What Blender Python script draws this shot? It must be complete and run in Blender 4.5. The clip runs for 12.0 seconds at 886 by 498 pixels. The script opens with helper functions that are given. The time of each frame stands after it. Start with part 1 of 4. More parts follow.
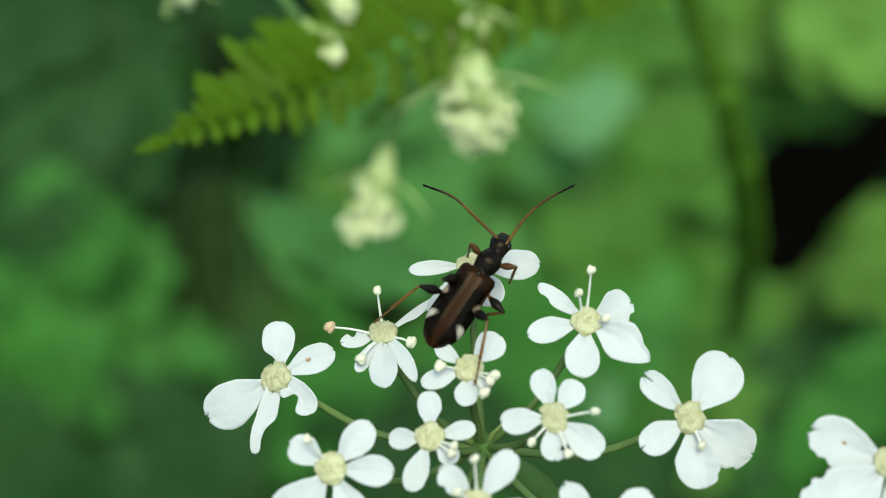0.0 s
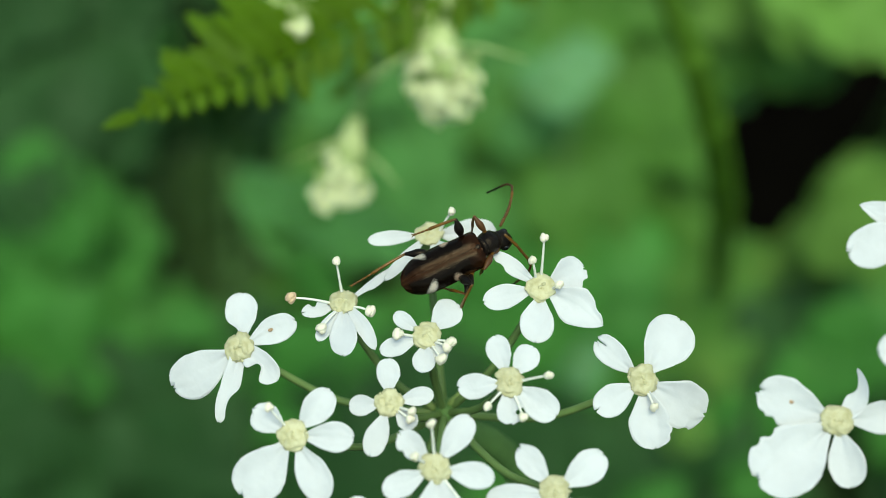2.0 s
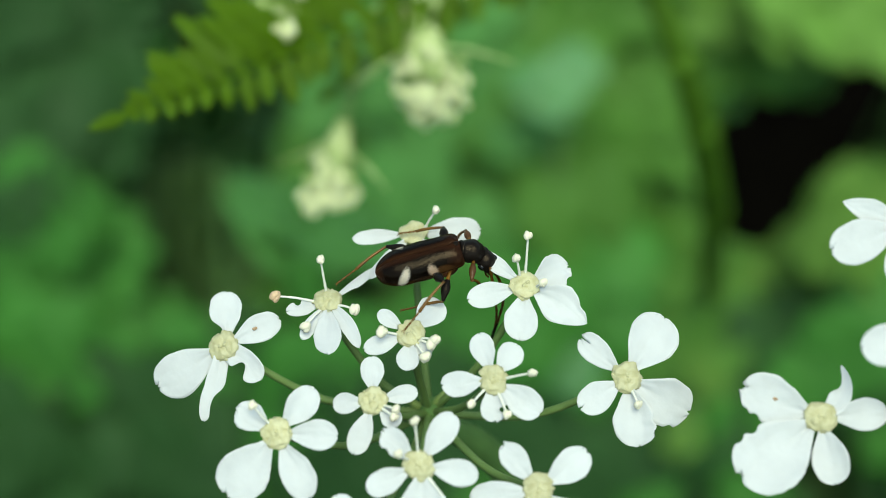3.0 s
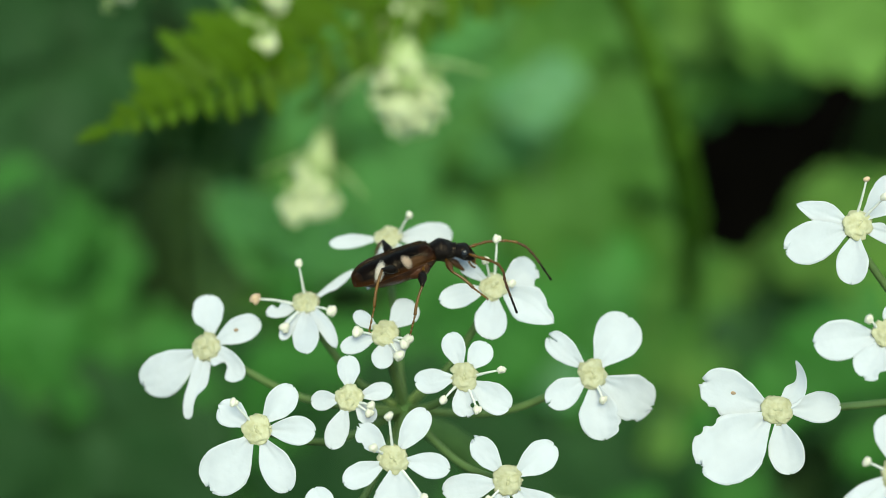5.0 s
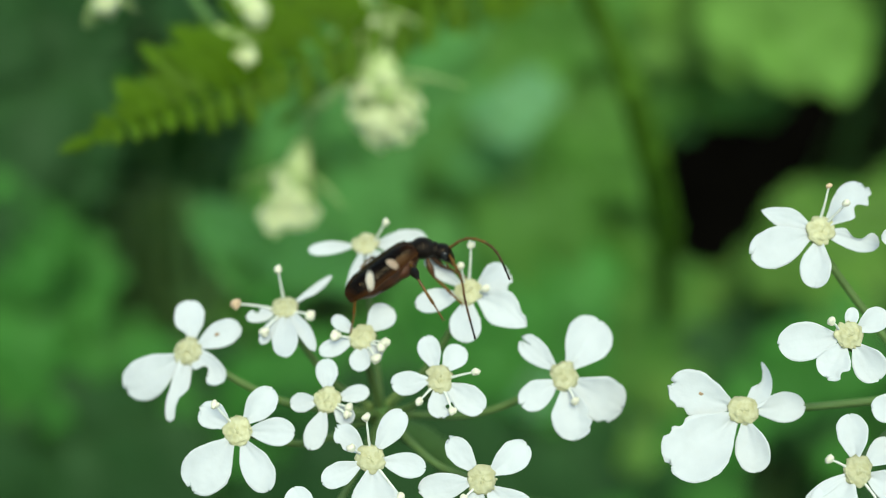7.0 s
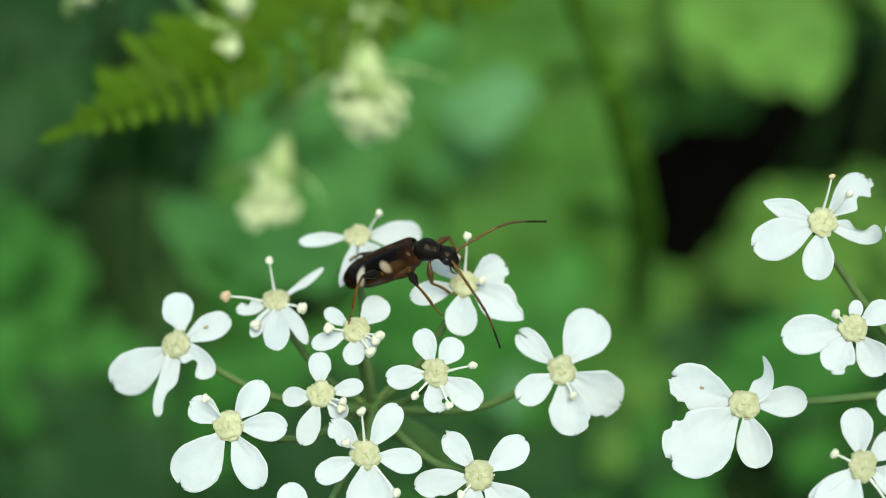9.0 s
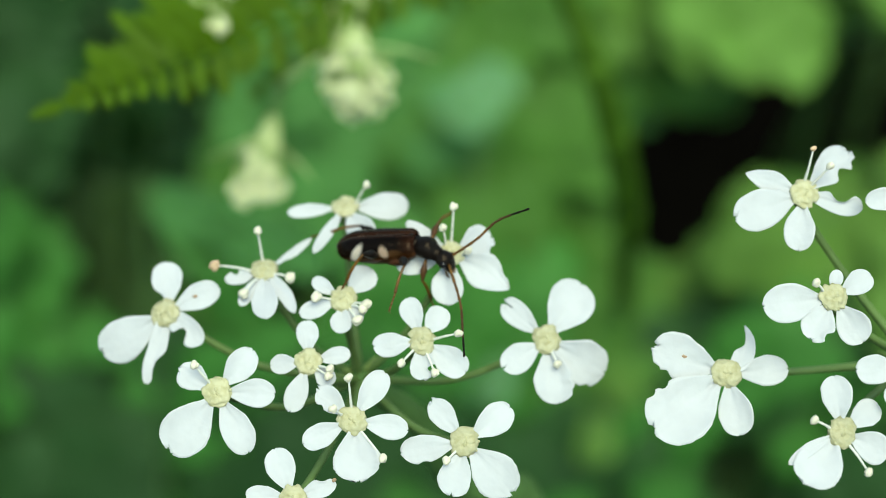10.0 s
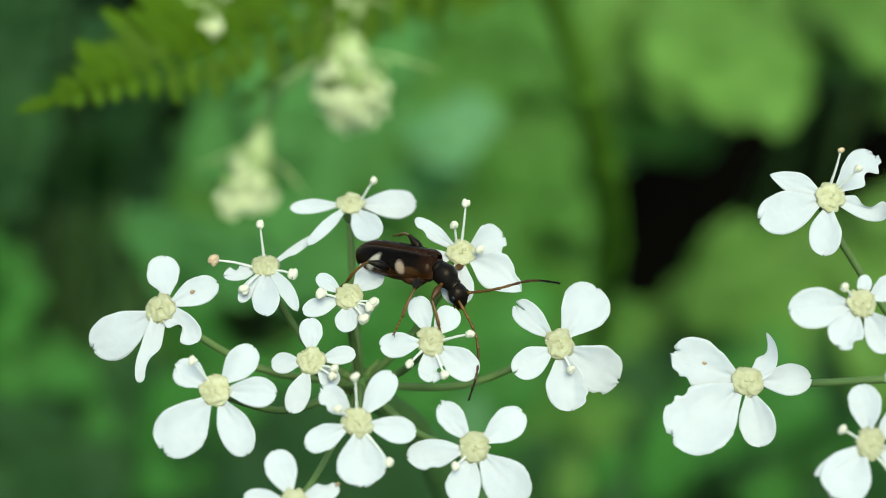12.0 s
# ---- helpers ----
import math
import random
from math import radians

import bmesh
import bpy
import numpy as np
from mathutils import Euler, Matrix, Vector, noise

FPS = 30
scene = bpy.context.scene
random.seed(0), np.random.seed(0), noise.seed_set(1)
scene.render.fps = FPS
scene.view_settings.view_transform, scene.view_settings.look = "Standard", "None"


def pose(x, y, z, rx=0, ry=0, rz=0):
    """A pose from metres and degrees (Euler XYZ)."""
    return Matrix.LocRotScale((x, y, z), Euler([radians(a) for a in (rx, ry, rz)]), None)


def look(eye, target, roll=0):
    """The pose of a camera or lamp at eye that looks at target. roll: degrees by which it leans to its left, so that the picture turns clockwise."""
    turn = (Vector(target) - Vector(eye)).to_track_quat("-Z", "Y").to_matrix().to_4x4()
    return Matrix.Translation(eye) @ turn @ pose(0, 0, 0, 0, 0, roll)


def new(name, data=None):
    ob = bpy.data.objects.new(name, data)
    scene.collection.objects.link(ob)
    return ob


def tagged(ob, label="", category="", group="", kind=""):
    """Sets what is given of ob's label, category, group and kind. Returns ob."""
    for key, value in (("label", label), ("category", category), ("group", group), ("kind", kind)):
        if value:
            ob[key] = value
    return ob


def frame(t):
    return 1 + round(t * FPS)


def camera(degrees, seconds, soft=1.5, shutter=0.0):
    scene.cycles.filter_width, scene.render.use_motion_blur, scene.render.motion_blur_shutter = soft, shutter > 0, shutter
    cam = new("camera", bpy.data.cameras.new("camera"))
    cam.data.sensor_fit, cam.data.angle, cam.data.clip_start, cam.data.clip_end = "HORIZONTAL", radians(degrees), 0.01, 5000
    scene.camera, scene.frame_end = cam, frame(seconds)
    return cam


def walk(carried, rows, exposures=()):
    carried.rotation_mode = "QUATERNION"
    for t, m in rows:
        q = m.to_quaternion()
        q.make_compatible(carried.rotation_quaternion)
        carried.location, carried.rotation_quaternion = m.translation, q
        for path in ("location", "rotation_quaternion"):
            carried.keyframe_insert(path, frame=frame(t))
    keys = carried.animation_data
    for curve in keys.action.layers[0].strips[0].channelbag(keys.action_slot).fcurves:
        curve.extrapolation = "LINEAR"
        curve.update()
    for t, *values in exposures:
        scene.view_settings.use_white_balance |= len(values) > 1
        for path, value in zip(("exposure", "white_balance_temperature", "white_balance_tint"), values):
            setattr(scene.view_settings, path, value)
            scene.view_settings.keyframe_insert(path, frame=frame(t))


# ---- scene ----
import collections
import functools
import itertools

cam = camera(30, 12.0, soft=0.8)
PATH = [
    (0, pose(-0.002867, -0.061325, 0.763010, 44.905, -0.568, 1.510)),
    (0.5, pose(-0.002638, -0.061715, 0.763638, 44.761, -0.218, 1.523)),
    (1, pose(-0.002393, -0.062325, 0.763542, 44.783, -0.419, 1.165)),
    (1.5, pose(-0.000930, -0.062128, 0.764185, 44.177, -0.163, 0.921)),
    (2, pose(-0.000735, -0.062521, 0.764745, 43.664, -0.004, 0.695)),
    (2.5, pose(-0.000682, -0.062710, 0.764804, 43.682, 0.114, 0.605)),
    (3, pose(-0.000060, -0.063055, 0.764285, 44.045, -0.030, 0.530)),
    (5, pose(0.000959, -0.066297, 0.766814, 44.505, -0.019, 0.023)),
    (5.5, pose(0.000000, -0.066740, 0.766740, 44.795, -0.373, -0.393)),
    (6, pose(0.000312, -0.067195, 0.767168, 44.787, -0.331, -0.374)),
    (6.5, pose(0.001004, -0.068017, 0.767654, 45.000, -0.445, -0.476)),
    (7, pose(0.001139, -0.068521, 0.768239, 45.054, -0.452, -0.585)),
    (9, pose(-0.000896, -0.067585, 0.766264, 45.212, -1.535, -1.480)),
    (9.5, pose(-0.001366, -0.068252, 0.766281, 45.249, -1.627, -1.443)),
    (10, pose(-0.000861, -0.069621, 0.765867, 45.209, -1.990, -1.621)),
    (10.5, pose(-0.002358, -0.071175, 0.765705, 46.209, -2.538, -1.700)),
    (11, pose(-0.003142, -0.071142, 0.763946, 46.930, -3.377, -1.815)),
    (11.5, pose(-0.004137, -0.070931, 0.763079, 47.179, -3.808, -2.027)),
    (12, pose(-0.003658, -0.068854, 0.760682, 47.076, -3.932, -1.849)),
]

walk(cam, PATH, [(0.0, 1.04, 7250, -8), (12.0, 1.08, 7250, -8)])
# a hand-held macro lens: the flower head lies in focus, all behind it dissolves
cam.data.dof.use_dof = True
cam.data.dof.focus_distance = 0.0914
cam.data.dof.aperture_fstop = 23.0

# ---- light: bright shade under a high hazy sky ----
world = bpy.data.worlds.new("sky")
scene.world = world
world.use_nodes = True
wn = world.node_tree
sky = wn.nodes.new("ShaderNodeTexSky")
sky.sky_type, sky.sun_disc = "NISHITA", False
sky.sun_elevation, sky.sun_rotation = radians(67), radians(169)
wn.links.new(sky.outputs[0], wn.nodes["Background"].inputs[0])
wn.nodes["Background"].inputs[1].default_value = 0.11
sun = new("sun", bpy.data.lights.new("sun", "SUN"))
sun.data.energy, sun.data.angle, sun.data.color = 1.7, radians(36), (1.0, 0.98, 0.93)
sun.matrix_world = look((0.15, -0.76, 2.55), (0, 0, 0.7))

MM = 0.001
HEAD = pose(0, 0, 0.70, 45, 0, 0)      # the tilted frame of the flower head: x across, y up its face, z out of it


def at(x, y, z):
    """A place in the flower head's frame, in millimetres, as a point of the world."""
    return HEAD @ Vector((x * MM, y * MM, z * MM))


# ---- materials ----
def material(name, color, rough=0.5, spread=0.25, scale=400.0, bump=0.2, fine=3000.0, glow=0.0, second=None, spec=0.4, coat=0.0):
    """A surface with patches and grain of two sizes (scales per metre), light passing through by 'glow'."""
    m = bpy.data.materials.new(name)
    m.use_nodes = True
    nt = m.node_tree
    n, l = nt.nodes, nt.links
    b = n["Principled BSDF"]
    tc = n.new("ShaderNodeTexCoord")
    big, small = n.new("ShaderNodeTexNoise"), n.new("ShaderNodeTexNoise")
    for t, s in ((big, scale), (small, fine)):
        t.inputs["Scale"].default_value = s
        t.inputs["Detail"].default_value = 4
        l.new(tc.outputs["Object"], t.inputs["Vector"])
    mix = n.new("ShaderNodeMix")
    mix.data_type = "RGBA"
    dark = second or tuple(c * (1 - spread) for c in color)
    mix.inputs["A"].default_value, mix.inputs["B"].default_value = (*dark, 1), (*color, 1)
    ramp = n.new("ShaderNodeMapRange")
    ramp.inputs["From Min"].default_value, ramp.inputs["From Max"].default_value = 0.35, 0.62
    l.new(big.outputs["Fac"], ramp.inputs["Value"])
    l.new(ramp.outputs["Result"], mix.inputs["Factor"])
    info = n.new("ShaderNodeObjectInfo")
    hsv = n.new("ShaderNodeHueSaturation")
    val = n.new("ShaderNodeMapRange")
    val.inputs["To Min"].default_value, val.inputs["To Max"].default_value = 1 - spread * 0.5, 1 + spread * 0.3
    l.new(info.outputs["Random"], val.inputs["Value"])
    l.new(val.outputs["Result"], hsv.inputs["Value"])
    l.new(mix.outputs["Result"], hsv.inputs["Color"])
    l.new(hsv.outputs["Color"], b.inputs["Base Color"])
    b.inputs["Roughness"].default_value = rough
    b.inputs["Specular IOR Level"].default_value = spec
    b.inputs["Coat Weight"].default_value = coat
    b.inputs["Coat Roughness"].default_value = 0.12
    bp = n.new("ShaderNodeBump")
    bp.inputs["Strength"].default_value, bp.inputs["Distance"].default_value = bump, 0.00006
    l.new(small.outputs["Fac"], bp.inputs["Height"])
    l.new(bp.outputs["Normal"], b.inputs["Normal"])
    if glow:
        tr, ms = n.new("ShaderNodeBsdfTranslucent"), n.new("ShaderNodeMixShader")
        l.new(hsv.outputs["Color"], tr.inputs["Color"])
        ms.inputs[0].default_value = glow
        l.new(b.outputs[0], ms.inputs[1])
        l.new(tr.outputs[0], ms.inputs[2])
        l.new(ms.outputs[0], n["Material Output"].inputs["Surface"])
    return m


PETAL = material("petal", (0.672, 0.70, 0.705), 0.55, 0.06, 700, 0.7, 1600, 0.3, None, 0.25)
DISC = material("nectar_disc", (0.60, 0.59, 0.36), 0.4, 0.2, 2600, 0.8, 5200, 0.25, (0.52, 0.50, 0.27), 0.4)
ANTHER = material("anther", (0.80, 0.77, 0.60), 0.6, 0.12, 2000, 0.5, 8000, 0.15)
ANTHER_OLD = material("old_anther", (0.66, 0.47, 0.29), 0.6, 0.25, 2000, 0.5, 8000)
BLEMISH = material("blemish", (0.44, 0.30, 0.17), 0.7, 0.4, 2500, 0.4, 8000)
FILAMENT = material("filament", (0.80, 0.81, 0.72), 0.45, 0.05, 800, 0.2, 4000, 0.2)
PEDICEL = material("pedicel", (0.14, 0.23, 0.068), 0.45, 0.3, 300, 0.4, 3000, 0.05, None, 0.3)
BRACT = material("bractlet", (0.30, 0.42, 0.13), 0.5, 0.2, 300, 0.3, 3000, 0.3, None, 0.2)
STALK = material("stalk", (0.10, 0.20, 0.055), 0.6, 0.3, 200, 0.3, 1500, 0, None, 0.12)
STALK_OLIVE = material("olive_stalk", (0.055, 0.130, 0.010), 0.65, 0.3, 120, 0.3, 900, 0, None, 0.1)
BUD = material("bud", (0.62, 0.73, 0.33), 0.6, 0.2, 500, 0.3, 3000, 0.3, (0.36, 0.50, 0.17), 0.15)
BUD_TIP = material("bud_tip", (0.90, 0.95, 0.60), 0.6, 0.10, 500, 0.3, 3000, 0.4, None, 0.15)
FERN = material("fern_leaf", (0.120, 0.245, 0.010), 0.55, 0.3, 260, 0.3, 1500, 0.5, None, 0.15)
# leaf tones picked by zone: uneven light and shade put into the colour
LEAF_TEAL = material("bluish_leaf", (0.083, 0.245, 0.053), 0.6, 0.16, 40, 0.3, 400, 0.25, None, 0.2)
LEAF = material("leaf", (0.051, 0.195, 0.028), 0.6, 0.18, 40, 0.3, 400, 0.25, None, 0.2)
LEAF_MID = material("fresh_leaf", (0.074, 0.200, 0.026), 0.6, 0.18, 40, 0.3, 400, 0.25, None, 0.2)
LEAF_SHADE = material("dark_leaf", (0.023, 0.075, 0.017), 0.6, 0.2, 40, 0.3, 400, 0.2, None, 0.15)
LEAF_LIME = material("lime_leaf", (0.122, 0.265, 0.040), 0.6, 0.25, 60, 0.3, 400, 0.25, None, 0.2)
# pale tone; on the far leaf a sky highlight put into the colour
LEAF_PALE_SHEEN = material("glaucous_leaf", (0.104, 0.268, 0.095), 0.5, 0.1, 60, 0.3, 400, 0.2, None, 0.3)
# soil far below its own tone: deep shade put into the base colour
SOIL_SHADE_BLACK = material("soil", (0.002, 0.0018, 0.0013), 0.95, 0.5, 30, 0.8, 300, 0, None, 0.0)
CHITIN = material("chitin", (0.006, 0.0045, 0.004), 0.28, 0.4, 900, 0.5, 9000, 0, None, 0.15, 0.0)
ELYTRA = material("elytra", (0.0075, 0.0038, 0.0022), 0.21, 0.4, 500, 0.6, 6000, 0, (0.004, 0.0025, 0.0018), 0.24, 0.0)
ABDOMEN = material("abdomen", (0.075, 0.026, 0.009), 0.3, 0.5, 900, 0.6, 7000, 0, (0.015, 0.008, 0.005), 0.25)
BROWN = material("brown_chitin", (0.085, 0.036, 0.010), 0.4, 0.4, 900, 0.4, 7000, 0, None, 0.25)


def wing_case_pattern(m):
    """Chestnut along the seam, the shoulders, the rim and the tip; two pale marks with hairy edges. The map runs (along, across)."""
    n, l = m.node_tree.nodes, m.node_tree.links
    b = n["Principled BSDF"]
    sep = n.new("ShaderNodeSeparateXYZ")
    l.new(n["Texture Coordinate"].outputs["UV"], sep.inputs[0])
    along, across = sep.outputs["X"], sep.outputs["Y"]

    def calc(kind, a, c):
        node = n.new("ShaderNodeMath")
        node.operation = kind
        for socket, value in zip(node.inputs, (a, c)):
            if isinstance(value, (int, float)):
                socket.default_value = value
            else:
                l.new(value, socket)
        return node.outputs[0]

    def fade(value, lo, hi, top=1.0):
        node = n.new("ShaderNodeMapRange")
        node.interpolation_type = "SMOOTHSTEP"
        node.inputs["From Min"].default_value, node.inputs["From Max"].default_value = lo, hi
        node.inputs["To Min"].default_value, node.inputs["To Max"].default_value = 0.0, top
        l.new(value, node.inputs["Value"])
        return node.outputs["Result"]

    def over(base, amount, color):
        node = n.new("ShaderNodeMix")
        node.data_type = "RGBA"
        l.new(amount, node.inputs["Factor"])
        l.new(base, node.inputs["A"])
        node.inputs["B"].default_value = (*color, 1)
        return node.outputs["Result"]

    hairs = n.new("ShaderNodeTexNoise")
    hairs.inputs["Scale"].default_value, hairs.inputs["Detail"].default_value = 42.0, 3.0
    stretch = n.new("ShaderNodeMapping")
    stretch.inputs["Scale"].default_value = (1.0, 0.8, 1.0)
    l.new(n["Texture Coordinate"].outputs["UV"], stretch.inputs["Vector"])
    l.new(stretch.outputs[0], hairs.inputs["Vector"])
    rough = calc("MULTIPLY", calc("SUBTRACT", hairs.outputs["Fac"], 0.5), 2.0)

    def mark(s0, slope, ds, q0, dq):
        u = calc("DIVIDE", calc("SUBTRACT", calc("SUBTRACT", along, s0), calc("MULTIPLY", calc("SUBTRACT", across, q0), slope)), ds)
        v = calc("DIVIDE", calc("SUBTRACT", across, q0), dq)
        return calc("ADD", calc("ADD", calc("MULTIPLY", u, u), calc("MULTIPLY", v, v)), rough)

    color = b.inputs["Base Color"].links[0].from_socket
    seam = calc("ADD", across, calc("MULTIPLY", rough, 0.06))
    color = over(color, fade(seam, 0.19, 0.02, 0.75), (0.052, 0.017, 0.005))
    color = over(color, fade(along, 0.24, 0.03, 0.45), (0.062, 0.020, 0.006))
    color = over(color, fade(seam, 0.76, 0.96, 0.8), (0.085, 0.032, 0.010))
    color = over(color, fade(along, 0.88, 1.0, 0.6), (0.070, 0.024, 0.007))
    color = over(color, fade(mark(0.250, -0.05, 0.110, 0.80, 0.16), 1.7, 0.2, 0.75), (0.130, 0.060, 0.022))
    color = over(color, fade(mark(0.365, -0.06, 0.052, 0.70, 0.24), 1.6, 0.25, 0.88), (0.66, 0.50, 0.37))
    color = over(color, fade(mark(0.700, 0.18, 0.056, 0.66, 0.32), 1.6, 0.3, 0.95), (0.82, 0.75, 0.63))
    l.new(color, b.inputs["Base Color"])


wing_case_pattern(ELYTRA)
for m, w in ((ELYTRA, 0.025), (CHITIN, 0.02)):       # fine golden hairs
    b = m.node_tree.nodes["Principled BSDF"]
    b.inputs["Sheen Weight"].default_value, b.inputs["Sheen Roughness"].default_value = w, 0.35
    b.inputs["Sheen Tint"].default_value = (0.75, 0.50, 0.28, 1)
    b.inputs["Specular Tint"].default_value = (1.0, 0.80, 0.58, 1)
AMBER = material("amber_chitin", (0.165, 0.076, 0.010), 0.3, 0.5, 1600, 0.3, 5000, 0.1)
EYE = material("eye", (0.006, 0.006, 0.007), 0.15, 0.2, 3000, 0.4, 9000)


# ---- mesh tools ----
def mesh(name, bm, mats):
    me = bpy.data.meshes.new(name)
    bmesh.ops.recalc_face_normals(bm, faces=bm.faces)
    bm.to_mesh(me)
    bm.free()
    for m in mats if isinstance(mats, (list, tuple)) else [mats]:
        me.materials.append(m)
    me.polygons.foreach_set("use_smooth", [True] * len(me.polygons))
    return me


def part(name, bm, mats, parent, label=""):
    ob = new(name, bm if isinstance(bm, bpy.types.Mesh) else mesh(name, bm, mats))
    ob.parent = parent
    if label:
        ob["label"] = label
    return ob


def tube(bm, points, radii, sides=8):
    """A closed round tube through the points."""
    pts = [Vector(p) for p in points]
    rings = []
    side = None
    for i, p in enumerate(pts):
        d = (pts[min(i + 1, len(pts) - 1)] - pts[max(i - 1, 0)]).normalized()
        if side is None:
            side = d.orthogonal().normalized()
        side = (side - d * side.dot(d)).normalized()
        up = d.cross(side)
        r = radii[i] if isinstance(radii, (list, tuple)) else radii
        rings.append([bm.verts.new(p + (side * math.cos(a) + up * math.sin(a)) * r) for a in (2 * math.pi * k / sides for k in range(sides))])
    for a, b in zip(rings, rings[1:]):
        for k in range(sides):
            bm.faces.new((a[k], a[(k + 1) % sides], b[(k + 1) % sides], b[k]))
    bm.faces.new(rings[0][::-1])
    bm.faces.new(rings[-1])
    return rings


def spline(points, steps=5):
    """A smooth run of points through the given ones."""
    p = [Vector(q) for q in points]
    p = [p[0] * 2 - p[1]] + p + [p[-1] * 2 - p[-2]]
    out = []
    for a, b, c, d in zip(p, p[1:], p[2:], p[3:]):
        for k in range(steps):
            t = k / steps
            out.append(0.5 * ((2 * b) + (c - a) * t + (2 * a - 5 * b + 4 * c - d) * t * t + (3 * b - a - 3 * c + d) * t ** 3))
    return out + [p[-2]]


def lump(bm, m, rough=0.0, u=10, v=7, seed=0.0):
    """A ball under the matrix m, knobbled by 'rough'."""
    made = bmesh.ops.create_uvsphere(bm, u_segments=u, v_segments=v, radius=1.0)["verts"]
    for q in made:
        if rough:
            q.co *= 1 + rough * noise.noise(q.co * 2.3 + Vector((seed, seed * 1.7, 3.1)))
        q.co = m @ q.co
    return made


def scaled(x, y, z, sx, sy, sz, rx=0, ry=0, rz=0):
    return pose(x, y, z, rx, ry, rz) @ Matrix.Diagonal((sx, sy, sz, 1))


def aim(a, b, up=(0, 0, 1)):
    """A pose at a whose x axis runs to b."""
    x = (Vector(b) - Vector(a)).normalized()
    y = Vector(up).cross(x)
    y = y.normalized() if y.length > 1e-4 else x.orthogonal().normalized()
    z = x.cross(y)
    return Matrix.Translation(a) @ Matrix((x, y, z)).transposed().to_4x4()


# ---- flowers of the umbel ----
def petal_width(s, style, broad=None):
    """Half the width of a petal along its length, as a share of its full width."""
    claw = broad or (0.16 if style != "n" else 0.3)
    peak = {"v": 0.66, "r": 0.62, "b": 0.62, "h": 0.60, "n": 0.55, "p": 0.5}[style]
    power = {"v": 2.6, "r": 2.2, "b": 2.3, "h": 2.2, "n": 2.0, "p": 1.4}[style]
    if s < peak:
        k = s / peak
        return 0.5 * (claw + (1 - claw) * (math.sin(k * math.pi / 2) ** 1.3))
    k = (s - peak) / (1 - peak)
    return 0.5 * max(0.0, 1 - k ** power) ** (1 / power)


def petal(length, width, rise, style, seed, form):
    """One petal along +x with its claw at the origin, thin, waved and channelled, in metres.
    form: bites (along, side, depth, breadth), notches in the tip (across, depth, breadth), a sideways bend, a droop of the tip, ragged edge."""
    rnd = random.Random(seed)
    nu, nv, thick = 26, 14, 0.05 * MM
    bm = bmesh.new()
    droop, cup = (rnd.uniform(-0.05, 0.10) + form.get("droop", 0.0)) * length, rnd.uniform(0.05, 0.16) * width
    skew, wave = rnd.uniform(-0.03, 0.03) * width, rnd.uniform(0.02, 0.05) * width
    bites = list(form.get("bites", ()))
    if style == "h" and not bites:
        bites.append((rnd.uniform(0.55, 0.8), 1, 0.55, 0.09))
    notches = list(form.get("notches", ()))
    if style in "rb":
        notches.append((rnd.uniform(-0.15, 0.15), 0.035 if style == "b" else 0.022, 0.2))
    if style == "v" and not notches:
        notches.append((0.1, 0.15, 0.3))
    ragged = form.get("ragged", 0.05 if style == "b" else 0.012)
    bend = form.get("bend", 0.0)
    fold_a, fold_b, depth_c = rnd.uniform(0.3, 0.65), rnd.uniform(0.2, 0.6), rnd.uniform(0.004, 0.02)
    grids = []
    for side in (1, -1):
        grid = []
        for i in range(nu + 1):
            s = (i / nu) ** 0.85
            w = max(petal_width(min(s, 0.996), style, form.get("claw")) * width, 0.004 * MM)
            row = []
            for j in range(nv + 1):
                c = 2 * j / nv - 1
                edge = 1 + 0.06 * noise.noise(Vector((s * 5, c * 2, seed))) + ragged * noise.noise(Vector((s * 19, c * 3, seed)))
                for place, which, depth, broad in bites:
                    if c * which > 0:
                        edge *= 1 - depth * math.exp(-(abs(s - place) / broad) ** 3)
                x = s * length
                for across, depth, broad in notches:
                    x -= max(0.0, s - 0.6) / 0.4 * depth * length * math.exp(-((c - across) / broad) ** 2)
                if s > 0.75:
                    x += (s - 0.75) * length * ragged * (5 * noise.noise(Vector((c * 2.8, seed, 1.5))) + 3 * noise.noise(Vector((c * 9, seed, 4.5))))
                y = c * w * edge + skew * math.sin(s * math.pi)
                crease = math.exp(-((c - fold_a) / 0.14) ** 2) + 0.6 * math.exp(-((c + fold_b) / 0.18) ** 2)
                z = rise * s - droop * s * s + cup * c * c * math.sin(s * math.pi * 0.9) - 0.07 * width * math.exp(-(c / 0.22) ** 2) * (1 - s) ** 2 - depth_c * width * crease * math.sin(s * math.pi)
                z += wave * math.sin(s * 7 + seed) * c + 0.012 * width * noise.noise(Vector((s * 6, c * 5, seed + 9)))
                if bend:
                    turn = 1.6 * bend * s * s
                    x, y = x - y * math.sin(turn) - 0.35 * abs(turn) * bend * bend * s * length, y * math.cos(turn) + bend * s * s * length
                row.append(bm.verts.new((x, y, z + side * thick * (1 - c * c * 0.6))))
            grid.append(row)
        grids.append(grid)
    for g in grids:
        for a, b in zip(g, g[1:]):
            for j in range(nv):
                bm.faces.new((a[j], a[j + 1], b[j + 1], b[j]))
    rim = [[g[0][j] for j in range(nv)] + [g[i][nv] for i in range(nu)] + [g[nu][nv - j] for j in range(nv)] + [g[nu - i][0] for i in range(nu)] for g in grids]
    for k in range(len(rim[0])):
        q = (k + 1) % len(rim[0])
        bm.faces.new((rim[0][k], rim[0][q], rim[1][q], rim[1][k]))
    return bm


